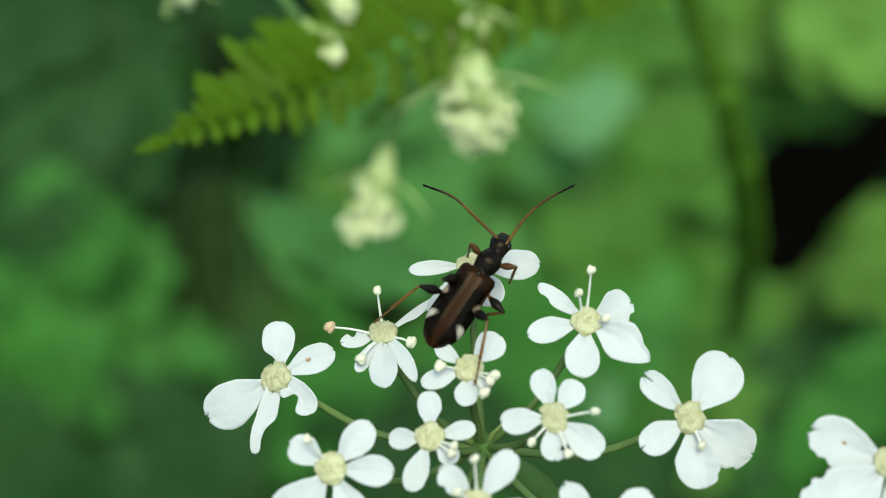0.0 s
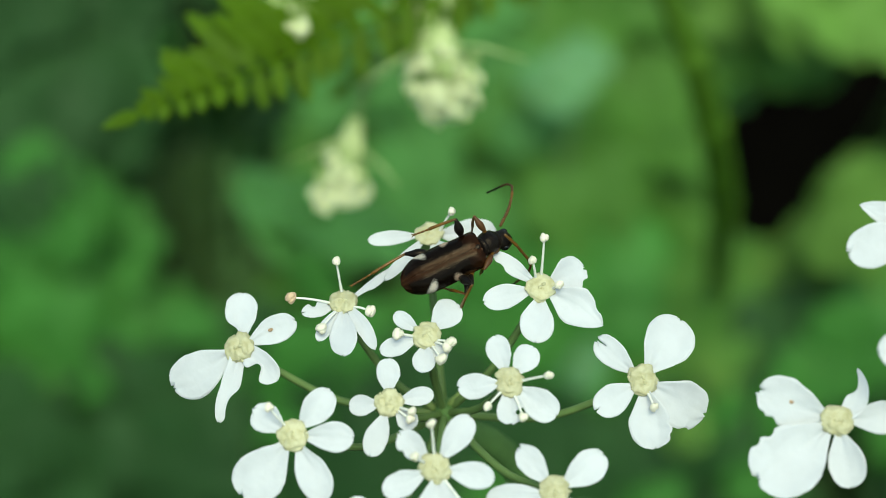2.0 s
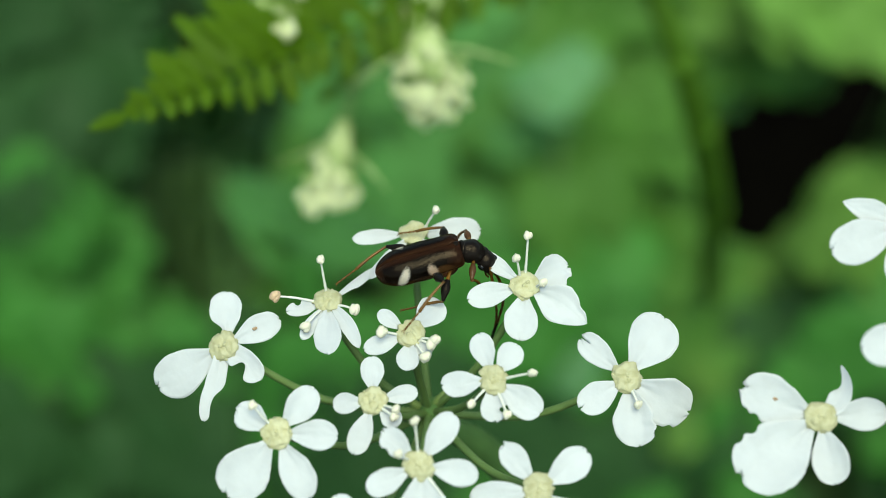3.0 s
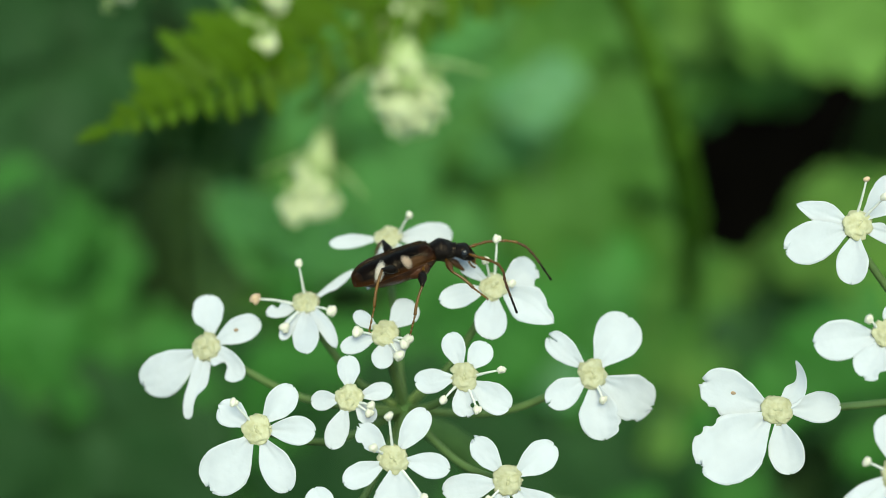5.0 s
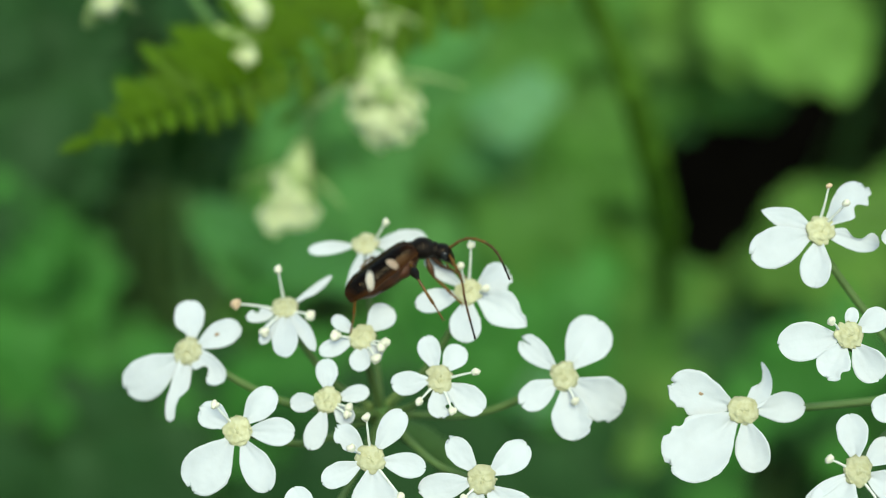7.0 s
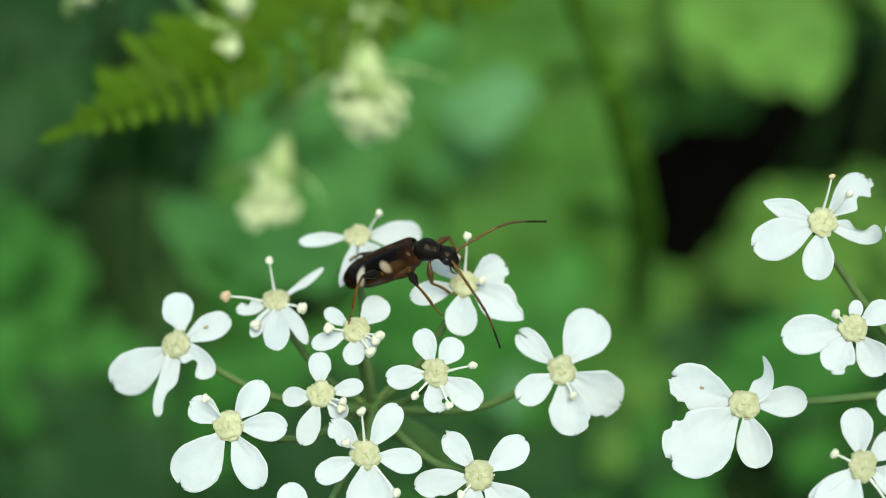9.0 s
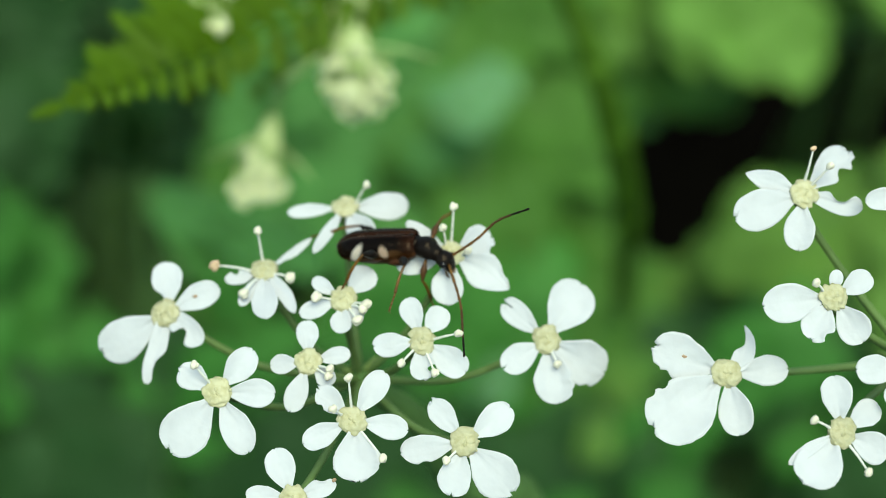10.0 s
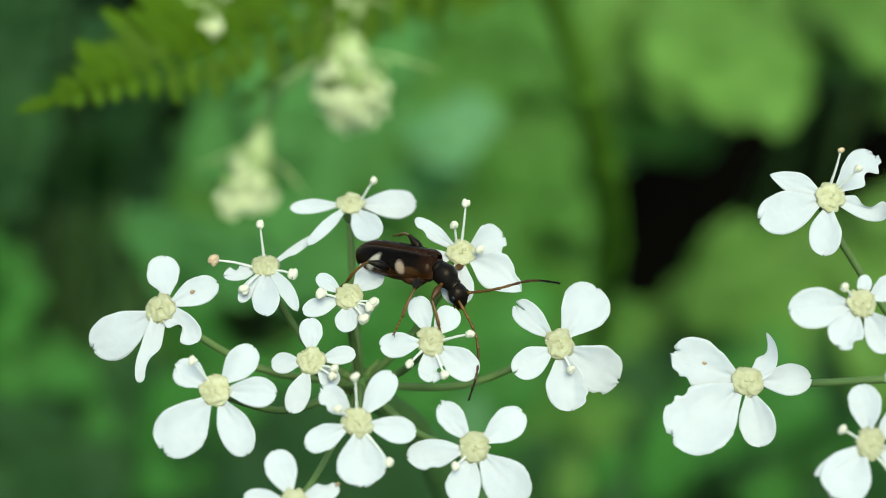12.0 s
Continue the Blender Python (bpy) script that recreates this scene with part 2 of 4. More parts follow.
# eaten, torn and curled petals: (flower, petal) and its form
FORMS = {
    (1, 0): dict(claw=0.3, bites=[(0.14, 1, 0.75, 0.16)]),
    (1, 2): dict(claw=0.75, bites=[(0.47, -1, 0.95, 0.15)], bend=-0.12),
    (1, 3): dict(claw=0.75, bites=[(0.72, 1, 0.80, 0.20)], bend=-0.05),
    (1, 4): dict(notches=[(-0.55, 0.05, 0.2)], bend=0.03),
    (2, 0): dict(bites=[(0.62, -1, 0.6, 0.10)], notches=[(0.2, 0.12, 0.25)]),
    (2, 1): dict(bend=0.08, bites=[(0.30, -1, 0.3, 0.12)]),
    (2, 4): dict(bend=-0.14, claw=0.4),
    (4, 2): dict(ragged=0.05),
    (5, 3): dict(ragged=0.035, notches=[(-0.5, 0.05, 0.15)]),
    (5, 4): dict(notches=[(0.65, 0.10, 0.22), (-0.2, -0.06, 0.2)]),
    (6, 1): dict(ragged=0.06, bites=[(0.62, 1, 0.25, 0.08)]),
    (8, 2): dict(bites=[(0.72, 1, 0.35, 0.10)]),
    (8, 3): dict(bites=[(0.82, -1, 0.30, 0.08)], ragged=0.05),
    (8, 4): dict(bites=[(0.80, 1, 0.22, 0.07)], bend=-0.04),
    (9, 3): dict(claw=0.4, bites=[(0.66, 1, 0.65, 0.11)]),
    (9, 4): dict(notches=[(0.2, 0.03, 0.3)]),
    (10, 0): dict(notches=[(-0.25, 0.20, 0.16), (0.45, 0.10, 0.14)], ragged=0.04),
    (10, 2): dict(droop=0.34, ragged=0.035, bites=[(0.80, -1, 0.14, 0.06)]),
    (10, 3): dict(bites=[(0.62, 1, 0.16, 0.06), (0.82, 1, 0.12, 0.05)]),
    (10, 4): dict(notches=[(-0.3, 0.09, 0.2)]),
    (11, 2): dict(bites=[(0.62, 1, 0.18, 0.08)], ragged=0.03),
    (11, 4): dict(ragged=0.06, droop=0.1),
    (12, 1): dict(bend=-0.10, bites=[(0.72, 1, 0.35, 0.14)]),
    (13, 0): dict(notches=[(0.5, 0.06, 0.2)]),
    (13, 1): dict(notches=[(-0.6, 0.05, 0.2)]),
    (13, 3): dict(claw=0.4, bites=[(0.55, 1, 0.9, 0.20)], bend=0.08),
    (13, 4): dict(bites=[(0.60, -1, 0.60, 0.12), (0.86, -1, 0.30, 0.06)], ragged=0.05),
    (14, 2): dict(droop=0.12, ragged=0.06, bites=[(0.75, 1, 0.3, 0.1)]),
    (15, 0): dict(bites=[(0.72, 1, 0.22, 0.07), (0.86, 1, 0.16, 0.05)], notches=[(-0.5, 0.06, 0.16), (0.3, 0.05, 0.14)], ragged=0.035),
    (15, 1): dict(bites=[(0.60, -1, 0.16, 0.06), (0.76, -1, 0.12, 0.05)], notches=[(-0.45, 0.05, 0.12)], ragged=0.03),
    (15, 4): dict(claw=0.6, bend=0.62, bites=[(0.72, 1, 0.85, 0.30)]),
    (16, 1): dict(bend=0.12),
    (16, 2): dict(ragged=0.04),
}
LOOSE = []      # the petal that the beetle treads aside


def flower(center, tilt, petals, stamens, hub, seed, label, group, blemishes=()):
    """A five-petalled flower on its pedicel. center, hub: in the head's frame; tilt: degrees to the side and up."""
    base = HEAD @ Matrix.Translation(Vector(center) * MM)
    a, b = radians(tilt[0]), radians(tilt[1])
    nrm = Vector((math.sin(a) * math.cos(b), math.sin(b), math.cos(a) * math.cos(b)))
    y = (Vector((0, 1, 0)) - nrm * nrm.y).normalized()
    turn = Matrix((y.cross(nrm), y, nrm)).transposed().to_4x4()
    root = new("flower")
    root.matrix_world = base @ turn
    tagged(root, label, "flower", group)
    rnd = random.Random(seed)
    size = 0.80 + 0.06 * sum(p[1] for p in petals) / len(petals)
    for k, (ang, length, width, rise, twist, style) in enumerate(petals):
        start = 0.45 * MM
        p = part("petal", petal(length * MM - start, width * MM, rise * MM, style, seed * 7.3 + k, FORMS.get((seed, k), {})), PETAL, root)
        p.matrix_basis = pose(0, 0, 0.02 * MM * k, 0, 0, ang) @ pose(start, 0, 0, twist)
        if (seed, k) == (7, 3):
            LOOSE.append((p, ang, start, twist))
        for which, along, across in blemishes:
            if which == k:
                bm = bmesh.new()
                lump(bm, scaled(along * length * MM, across * width * MM, (rise * along + 0.05) * MM, 0.15 * MM, 0.10 * MM, 0.06 * MM), 0.5, 9, 5, seed)
                part("blemish", bm, BLEMISH, p, "small brown blemish")
    # the two-lobed nectar disc with its styles
    bm = bmesh.new()
    spin = rnd.uniform(0, 180)
    for sgn in (1, -1):
        lobe = lump(bm, pose(0, 0, 0, 0, 0, spin) @ scaled(sgn * 0.20 * size * MM, 0, 0.10 * MM, 0.64 * size * MM, 0.76 * size * MM, 0.26 * MM), 0.25, 28, 18, seed + sgn)
        for v in lobe:
            v.co *= 1 + 0.10 * noise.noise(v.co * 3000 + Vector((seed, 0, 0))) + 0.05 * noise.noise(v.co * 7000 + Vector((seed, 5, 0)))
            v.co.z += 0.06 * MM * noise.noise(v.co * 4500 + Vector((0, seed, 0)))
    for k in range(6):
        ang, r = k * 1.05 + rnd.uniform(-0.4, 0.4), rnd.uniform(0.58, 0.80) * MM * size
        d = rnd.uniform(0.06, 0.10) * MM
        lump(bm, scaled(r * math.cos(ang), r * math.sin(ang), 0.15 * MM, d, d, d * 0.8), 0.3, 7, 5, k)
    part("nectar_disc", bm, DISC, root, "pale yellow-green two-lobed disc")
    for sgn in (1, -1):
        bm = bmesh.new()
        lump(bm, pose(0, 0, 0, 0, 0, spin) @ scaled(sgn * 0.15 * MM, 0, 0.30 * MM, 0.17 * MM, 0.11 * MM, 0.12 * MM, 0, 20 * sgn, 0), 0.15, 10, 7, seed + sgn)
        part("style", bm, DISC, root)
    for k, tip in enumerate(stamens):
        tip = Vector(tip) * MM
        start = Vector((tip.x, tip.y, 0)).normalized() * 0.55 * MM
        mid = start.lerp(tip, 0.5) + Vector((0, 0, 0.12 * MM))
        bm = bmesh.new()
        tube(bm, spline([start, mid, tip], 4), [0.085 * MM] * 3 + [0.07 * MM] * 3 + [0.06 * MM] * 3, 7)
        st = part("stamen", bm, FILAMENT, root)
        bm = bmesh.new()
        old = (seed, k) in ((2, 1), (13, 0))
        big = 1.15 if seed in (2, 3) and tip.y < 0 else 0.62 if old else 0.9
        for sgn in (1, -1):
            lump(bm, Matrix.Translation(tip) @ pose(0, 0, 0, rnd.uniform(0, 90), rnd.uniform(0, 90), 0) @ scaled(sgn * 0.07 * big * MM, 0, 0, 0.19 * big * MM, 0.31 * big * MM, 0.21 * big * MM), 0.25, 12, 8, k + seed)
        part("anther", bm, ANTHER_OLD if old else ANTHER, st, "shrivelled brown anther" if old else "cream anther")
    # the ribbed ovary under the disc, then the pedicel down to the hub
    inv = root.matrix_world.inverted()
    foot = inv @ at(*hub)
    low = Vector((0, 0, -1.3 * MM))
    bm = bmesh.new()
    lump(bm, scaled(0, 0, -0.55 * MM, 0.48 * MM, 0.42 * MM, 0.80 * MM), 0.12, 12, 8, seed)
    part("ovary", bm, PEDICEL, root, "small green ribbed ovary")
    bm = bmesh.new()
    sag = inv.to_3x3() @ HEAD.to_3x3() @ Vector((0, -1.1 * MM * min(1.0, abs(center[0] - hub[0]) / 8) * (hub == HUB), 0))
    run = spline([Vector((0, 0, -0.9 * MM)), low, low.lerp(foot, 0.45) + sag + Vector((0, 0, -0.4 * MM)), foot], 7)
    tube(bm, run, [0.18 * MM + 0.07 * MM * k / len(run) for k in range(len(run))], 9)
    part("pedicel", bm, PEDICEL, root, "thin green flower stalk")
    return root


HUB, HUB_SIDE = (-1.38, -10.4, -7.2), (32.0, -9.0, -3.0)


def stalk(points, radii, mat, label, name="umbel_stalk"):
    bm = bmesh.new()
    run = spline(points, 6)
    tube(bm, run, [radii[0] + (radii[1] - radii[0]) * k / (len(run) - 1) for k in range(len(run))], 10)
    lump(bm, Matrix.Translation(points[0]) @ Matrix.Diagonal((radii[0] * 1.3,) * 3 + (1,)), 0.3)
    root = new(name)
    root.matrix_world = Matrix.Translation(points[-1])
    inv = root.matrix_world.inverted()
    bm.transform(inv)
    part("stem", bm, mat, root)
    rnd = random.Random(round(points[0][0] * 1e5))
    top = inv @ Vector(points[0])
    tilt = HEAD.to_3x3()
    for k in range(7):
        ang = k * 0.9 + rnd.uniform(-0.2, 0.2)
        out = tilt @ Vector((math.cos(ang), math.sin(ang), 0.35))
        bm = bmesh.new()
        l = rnd.uniform(1.6, 2.6) * MM
        tube(bm, [top + out * 0.3 * MM, top + out * l * 0.5 + tilt @ Vector((0, 0, 0.15 * MM)), top + out * l], [0.22 * MM, 0.26 * MM, 0.03 * MM], 7)
        part("bractlet", bm, BRACT, root, "narrow yellow-green bractlet")
    return tagged(root, label, "plant stem")


def umbels():
    count = itertools.count(1)

    def bloom(center, tilt, petals, stamens):
        side, k = center[0] > 15, next(count)
        flower(center, tilt, petals, stamens, HUB_SIDE if side else HUB, k,
               "small white five-petalled umbel flower on a thin green stalk", "flowers of the second umbel" if side else "flowers of the main umbel",
               {1: [(1, 0.45, 0.08)], 12: [(1, 0.82, 0.0)], 15: [(0, 0.48, -0.02)]}.get(k, ()))

    bloom((-12.84, -6.23, -2.41), (-12, 15), [(93, 3.19, 1.84, 0.0, 14, 'r'), (28, 3.49, 1.59, 0.0, 17, 'r'), (-32, 2.95, 1.5, 0.0, 2, 'h'), (-98, 4.29, 1.15, 0.0, -16, 'n'), (-148, 4.48, 2.54, 0.0, -17, 'r')],
          [])
    bloom((-7.08, -3.68, -2.90), (-5, 42), [(-162, 2.41, 0.9, 0.0, -35, 'n'), (40, 3.53, 0.51, 0.0, 32, 'n'), (-84, 3.86, 1.54, 0.0, 0, 'r'), (-113, 2.87, 0.80, 0.0, -14, 'r'), (-50, 3.76, 0.85, 0.0, 17, 'n')],
          [(-0.27, 1.1, 2.32), (-2.82, -0.41, 0.92), (1.67, -0.97, 0.5), (-0.93, -2.22, 0.5)])
    bloom((-2.36, -5.30, -0.10), (0, 25), [(144, 2.23, 0.88, 0.0, -17, 'r'), (49, 2.6, 1.63, 0.0, 13, 'r'), (-160, 2.65, 1.06, 0.0, -19, 'r'), (-94, 2.1, 1.25, 0.0, -1, 'r'), (-50, 1.72, 0.81, 0.0, 14, 'n')],
          [(-1.54, -0.2, 0.79), (1.14, -0.86, 0.66), (0.84, -1.5, 0.5), (1.35, -0.64, 0.79)])
    bloom((-4.30, -8.84, 1.18), (0, 15), [(94, 2.45, 1.29, 0.0, 0, 'r'), (13, 2.45, 1.01, 0.0, 10, 'r'), (-42, 1.91, 1.11, 0.0, 8, 'r'), (-109, 3.02, 1.29, 0.0, -4, 'r'), (-174, 2.18, 1.14, 0.0, -10, 'r')],
          [(1.26, -0.55, 0.87), (1.15, -0.96, 0.73)])
    bloom((-9.34, -10.48, 2.38), (-6, 12), [(52, 3.11, 1.66, 0.0, 10, 'r'), (-1, 3.25, 1.6, 0.0, 7, 'r'), (-61, 3.82, 1.81, 0.0, -3, 'r'), (-128, 4.24, 2.72, 0.0, -10, 'b'), (150, 2.57, 1.57, 0.0, -2, 'b')],
          [(-1.13, 1.36, 1.31)])
    bloom((-1.75, -11.91, 3.76), (0, 12), [(56, 3.27, 1.49, 0.0, 3, 'r'), (137, 2.62, 1.38, 0.0, -5, 'b'), (-10, 3.14, 1.43, 0.0, 6, 'r'), (-154, 3.03, 1.38, 0.0, -5, 'r'), (-83, 3.38, 2.63, 0.0, 2, 'b')],
          [(-0.22, 2.19, 1.46), (-1.07, 0.53, 0.98), (1.69, -2.14, 0.52)])
    bloom((-2.34, 0.16, -4.90), (0, 45), [(-172, 3.5, 0.86, 0.0, -39, 'r'), (4, 3.88, 1.72, 0.0, 39, 'r'), (-63, 3.43, 1.72, 0.0, 23, 'r'), (-124, 4.15, 0.73, 0.0, -25, 'n')],
          [(1.31, 0.22, 1.7)])
    bloom((3.94, -2.66, -1.16), (4, 25), [(-165, 3.32, 1.37, 0.0, -17, 'r'), (-98, 3.19, 1.89, 0.0, 3, 'r'), (141, 3.29, 0.91, 0.0, -18, 'n'), (26, 2.75, 1.96, 0.0, 15, 'r'), (-32, 3.96, 2.16, 0.0, 19, 'p')],
          [(0.03, 2.14, 1.99), (-0.59, 1.04, 1.42), (0.87, -0.2, 0.98)])
    bloom((2.14, -7.59, 1.64), (0, 15), [(108, 2.65, 1.32, 0.0, -6, 'r'), (56, 2.35, 1.42, 0.0, 4, 'r'), (-36, 3.1, 1.72, 0.0, 11, 'r'), (-88, 2.26, 1.48, 0.0, 3, 'b'), (-173, 2.79, 1.42, 0.0, -11, 'r')],
          [(2.04, 0.19, 1.15), (-1.17, -1.39, 0.5), (0.72, -1.94, 0.5)])
    bloom((9.48, -7.61, -0.25), (6, 12), [(138, 3.35, 1.45, 0.0, -14, 'v'), (56, 4.11, 2.78, 0.0, -5, 'r'), (-30, 4.1, 2.72, 0.0, 12, 'b'), (-81, 3.79, 2.34, 0.0, 13, 'r'), (-147, 3.11, 1.71, 0.0, -1, 'r')],
          [(0.45, -1.54, 0.64)])
    bloom((4.52, -13.15, 3.47), (0, 10), [(128, 2.97, 1.39, 0.0, -6, 'b'), (37, 3.26, 1.75, 0.0, 1, 'r'), (-171, 3.6, 1.63, 0.0, -3, 'r'), (-105, 3.08, 1.87, 0.0, 3, 'b'), (-48, 3.85, 2.53, 0.0, 6, 'b')],
          [(-1.06, -1.06, 0.62)])
    bloom((-4.98, -16.18, 4.60), (-5, 8), [(112, 3.01, 1.65, 0.0, 4, 'r'), (26, 2.51, 1.06, 0.0, 3, 'n'), (-41, 2.44, 1.47, 0.0, -2, 'r'), (-111, 2.9, 1.77, 0.0, -5, 'r'), (173, 2.63, 1.18, 0.0, 0, 'n')],
          [])
    bloom((23.96, 0.89, 2.22), (8, 15), [(160, 3.53, 1.31, 0.0, -21, 'p'), (-160, 4.5, 2.31, 0.0, -7, 'r'), (-102, 3.39, 1.75, 0.0, 18, 'r'), (-17, 3.49, 1.37, 0.0, 21, 'h'), (42, 4.04, 2.0, 0.0, -3, 'b')],
          [(0.13, 2.18, 1.66), (1.1, 1.19, 1.58)])
    bloom((24.73, -4.95, 5.47), (8, 12), [(-173, 3.99, 2.16, 0.0, -7, 'r'), (75, 1.61, 0.78, 0.0, -19, 'n'), (-123, 2.74, 1.86, 0.0, 13, 'b'), (-58, 2.97, 1.86, 0.0, 23, 'r'), (28, 2.61, 1.38, 0.0, -2, 'r')],
          [(-1.24, 0.68, 0.85)])
    bloom((19.39, -9.33, 2.75), (4, 12), [(159, 4.45, 2.59, 0.0, -13, 'b'), (-144, 5.46, 3.69, 0.0, 3, 'b'), (-80, 3.59, 1.97, 0.0, 16, 'r'), (4, 3.59, 1.72, 0.0, 7, 'r'), (34, 3.0, 1.30, 0.0, -11, 'p')],
          [])
    bloom((24.76, -12.21, 7.13), (8, 12), [(93, 3.12, 1.7, 0.0, -22, 'r'), (-158, 3.51, 0.71, 0.0, 3, 'n'), (-131, 3.69, 2.59, 0.0, 13, 'b'), (33, 2.76, 1.47, 0.0, -8, 'r'), (-28, 2.82, 1.76, 0.0, 15, 'r')],
          [(-1.79, 0.61, 0.71), (1.09, -2.23, 0.63)])
    bloom((30.29, 0.63, 3.50), (8, 12), [(-178, 3.29, 1.3, 0.0, -11, 'r'), (84, 3.13, 1.62, 0.0, -21, 'r'), (15, 3.01, 1.95, 0.0, 5, 'r'), (-56, 2.71, 1.95, 0.0, 24, 'r'), (-125, 2.81, 1.62, 0.0, 13, 'r')],
          [])
    bloom((28.63, -8.90, 7.00), (8, 12), [(178, 3.2, 1.62, 0.0, -8, 'r'), (105, 2.35, 1.56, 0.0, -23, 'r'), (21, 2.83, 1.87, 0.0, -2, 'r'), (-59, 2.49, 1.87, 0.0, 22, 'r'), (-125, 2.39, 1.56, 0.0, 15, 'r')],
          [])
    for hub, dx in ((HUB, 0.006), (HUB_SIDE, 0.006)):
        p = at(*hub)
        stalk([p, p + Vector((dx, 0.002, -0.012)), p + Vector((dx * 3, 0.006, -0.06)), Vector((0.03 + dx, 0.01, 0.30)), Vector((0.03 + dx, 0.012, -0.01))],
              (0.0007, 0.0022), STALK, "ribbed green stalk that carries a white umbel")


# ---- the beetle ----
BODY = [
    (0, -1.89, -0.20, -1.00, -5.0, 0.0, 57.4),
    (0.5, -1.61, -0.32, -1.00, -2.0, 0.0, 49.4),
    (1, -0.79, -0.94, -1.00, -10.0, 0.0, 34.0),
    (1.5, 0.05, -1.08, -1.00, -15.0, 0.0, 25.4),
    (2, 0.53, -0.50, -1.00, -12.0, 0.0, 26.0),
    (2.5, 0.39, -0.78, -1.00, -15.0, 0.0, 20.8),
    (3, 0.27, -0.70, -1.00, -36.0, 0.0, 17.7),
    (5, 0.13, -0.67, -0.20, -72.0, 16.0, 21.8),
    (5.5, 0.16, -0.35, -0.57, -75.0, 18.0, 30.2),
    (6, 0.32, -0.37, -0.63, -75.0, 18.0, 30.9),
    (6.5, 0.58, -0.27, -0.53, -76.0, 17.0, 33.4),
    (7, 0.46, -0.22, -0.53, -75.0, 17.0, 38.4),
    (9, 1.05, -0.71, 0.22, -66.0, -22.0, 25.3),
    (9.5, 1.32, -1.20, 0.30, -58.0, -23.0, 14.3),
    (10, 1.81, -2.05, -0.25, -52.0, -18.0, 4.3),
    (10.5, 2.72, -2.95, 0.31, -42.0, -23.0, -9.0),
    (11, 2.10, -3.02, 0.30, -48.0, -23.0, -8.7),
    (11.5, 1.79, -3.00, 0.32, -52.0, -23.4, -6.1),
    (12, 2.38, -3.47, 0.34, -52.0, -24.0, -8.0),
]
NECK = [
    (0, (1.47, -0.12, -0.30), (2.51, 0.04, -0.55)),
    (0.5, (1.45, -0.09, -0.36), (2.47, -0.15, -0.62)),
    (1, (1.19, 0.04, -0.91), (1.99, -0.20, -1.25)),
    (1.5, (1.29, 0.43, -0.63), (2.13, 0.40, -1.00)),
    (2, (1.02, 0.25, -1.02), (1.72, 0.02, -1.55)),
    (2.5, (1.14, 0.12, -0.96), (1.87, -0.23, -1.50)),
    (3, (1.18, -0.13, -0.91), (1.52, -0.98, -1.62)),
    (5, (1.49, -0.54, -0.29), (2.40, -1.03, -0.82)),
    (5.5, (1.35, -0.59, -0.66), (2.14, -1.08, -1.34)),
    (6, (1.40, -0.28, -0.76), (2.18, -0.73, -1.49)),
    (6.5, (1.30, -0.57, -0.79), (1.93, -1.00, -1.65)),
    (7, (1.27, -0.57, -0.81), (1.77, -1.00, -1.76)),
    (9, (1.46, -0.35, -0.62), (2.08, -0.65, -1.55)),
    (9.5, (1.13, -0.32, -1.11), (1.67, -0.72, -2.04)),
    (10, (1.41, -0.42, -0.65), (2.23, -0.77, -1.38)),
    (10.5, (1.35, -0.32, -0.82), (2.15, -0.72, -1.55)),
    (11, (1.33, -0.27, -0.89), (2.01, -0.70, -1.72)),
    (11.5, (1.39, -0.11, -0.83), (2.03, -0.51, -1.69)),
    (12, (1.24, -0.29, -0.99), (1.84, -0.73, -1.87)),
]
FRONT_RIGHT = [
    (0, (1.38, -1.48, 0.48), (0.47, -1.52, -1.74)),
    (0.5, (1.11, -1.81, 0.09), (0.47, -1.33, -2.18)),
    (1, (0.53, -1.23, 0.87), (0.00, -0.86, -1.44)),
    (1.5, (-0.12, -1.05, 0.73), (-0.57, -0.58, -1.58)),
    (2, (-0.22, -1.25, 0.50), (-0.58, -0.99, -1.86)),
    (2.5, (0.40, -1.48, 0.64), (0.25, -1.88, -1.72)),
    (3, (0.20, -1.88, -0.45), (0.75, -0.97, -2.61)),
    (5, (0.49, -1.90, -0.94), (1.63, -2.96, -2.75)),
    (5.5, (0.34, -0.92, -1.97), (1.03, -1.86, -4.07)),
    (6, (0.45, -0.59, -2.11), (1.06, -1.93, -4.00)),
    (6.5, (0.24, -0.50, -2.09), (0.39, -2.13, -3.83)),
    (7, (0.17, -0.52, -2.04), (0.18, -2.04, -3.90)),
    (9, (0.14, -0.98, -1.86), (0.61, 0.08, -3.95)),
    (9.5, (0.22, -1.21, -1.73), (0.76, -2.39, -3.76)),
    (10, (0.26, -1.22, -1.77), (0.45, -1.01, -4.15)),
    (10.5, (0.39, -1.71, -1.18), (0.07, -0.74, -3.35)),
    (11, (0.54, -1.34, -1.74), (-0.23, -0.30, -3.75)),
    (11.5, (1.02, -1.80, -0.39), (1.55, -1.56, -2.71)),
    (12, (0.54, -1.80, -0.78), (1.49, -2.90, -2.68)),
]
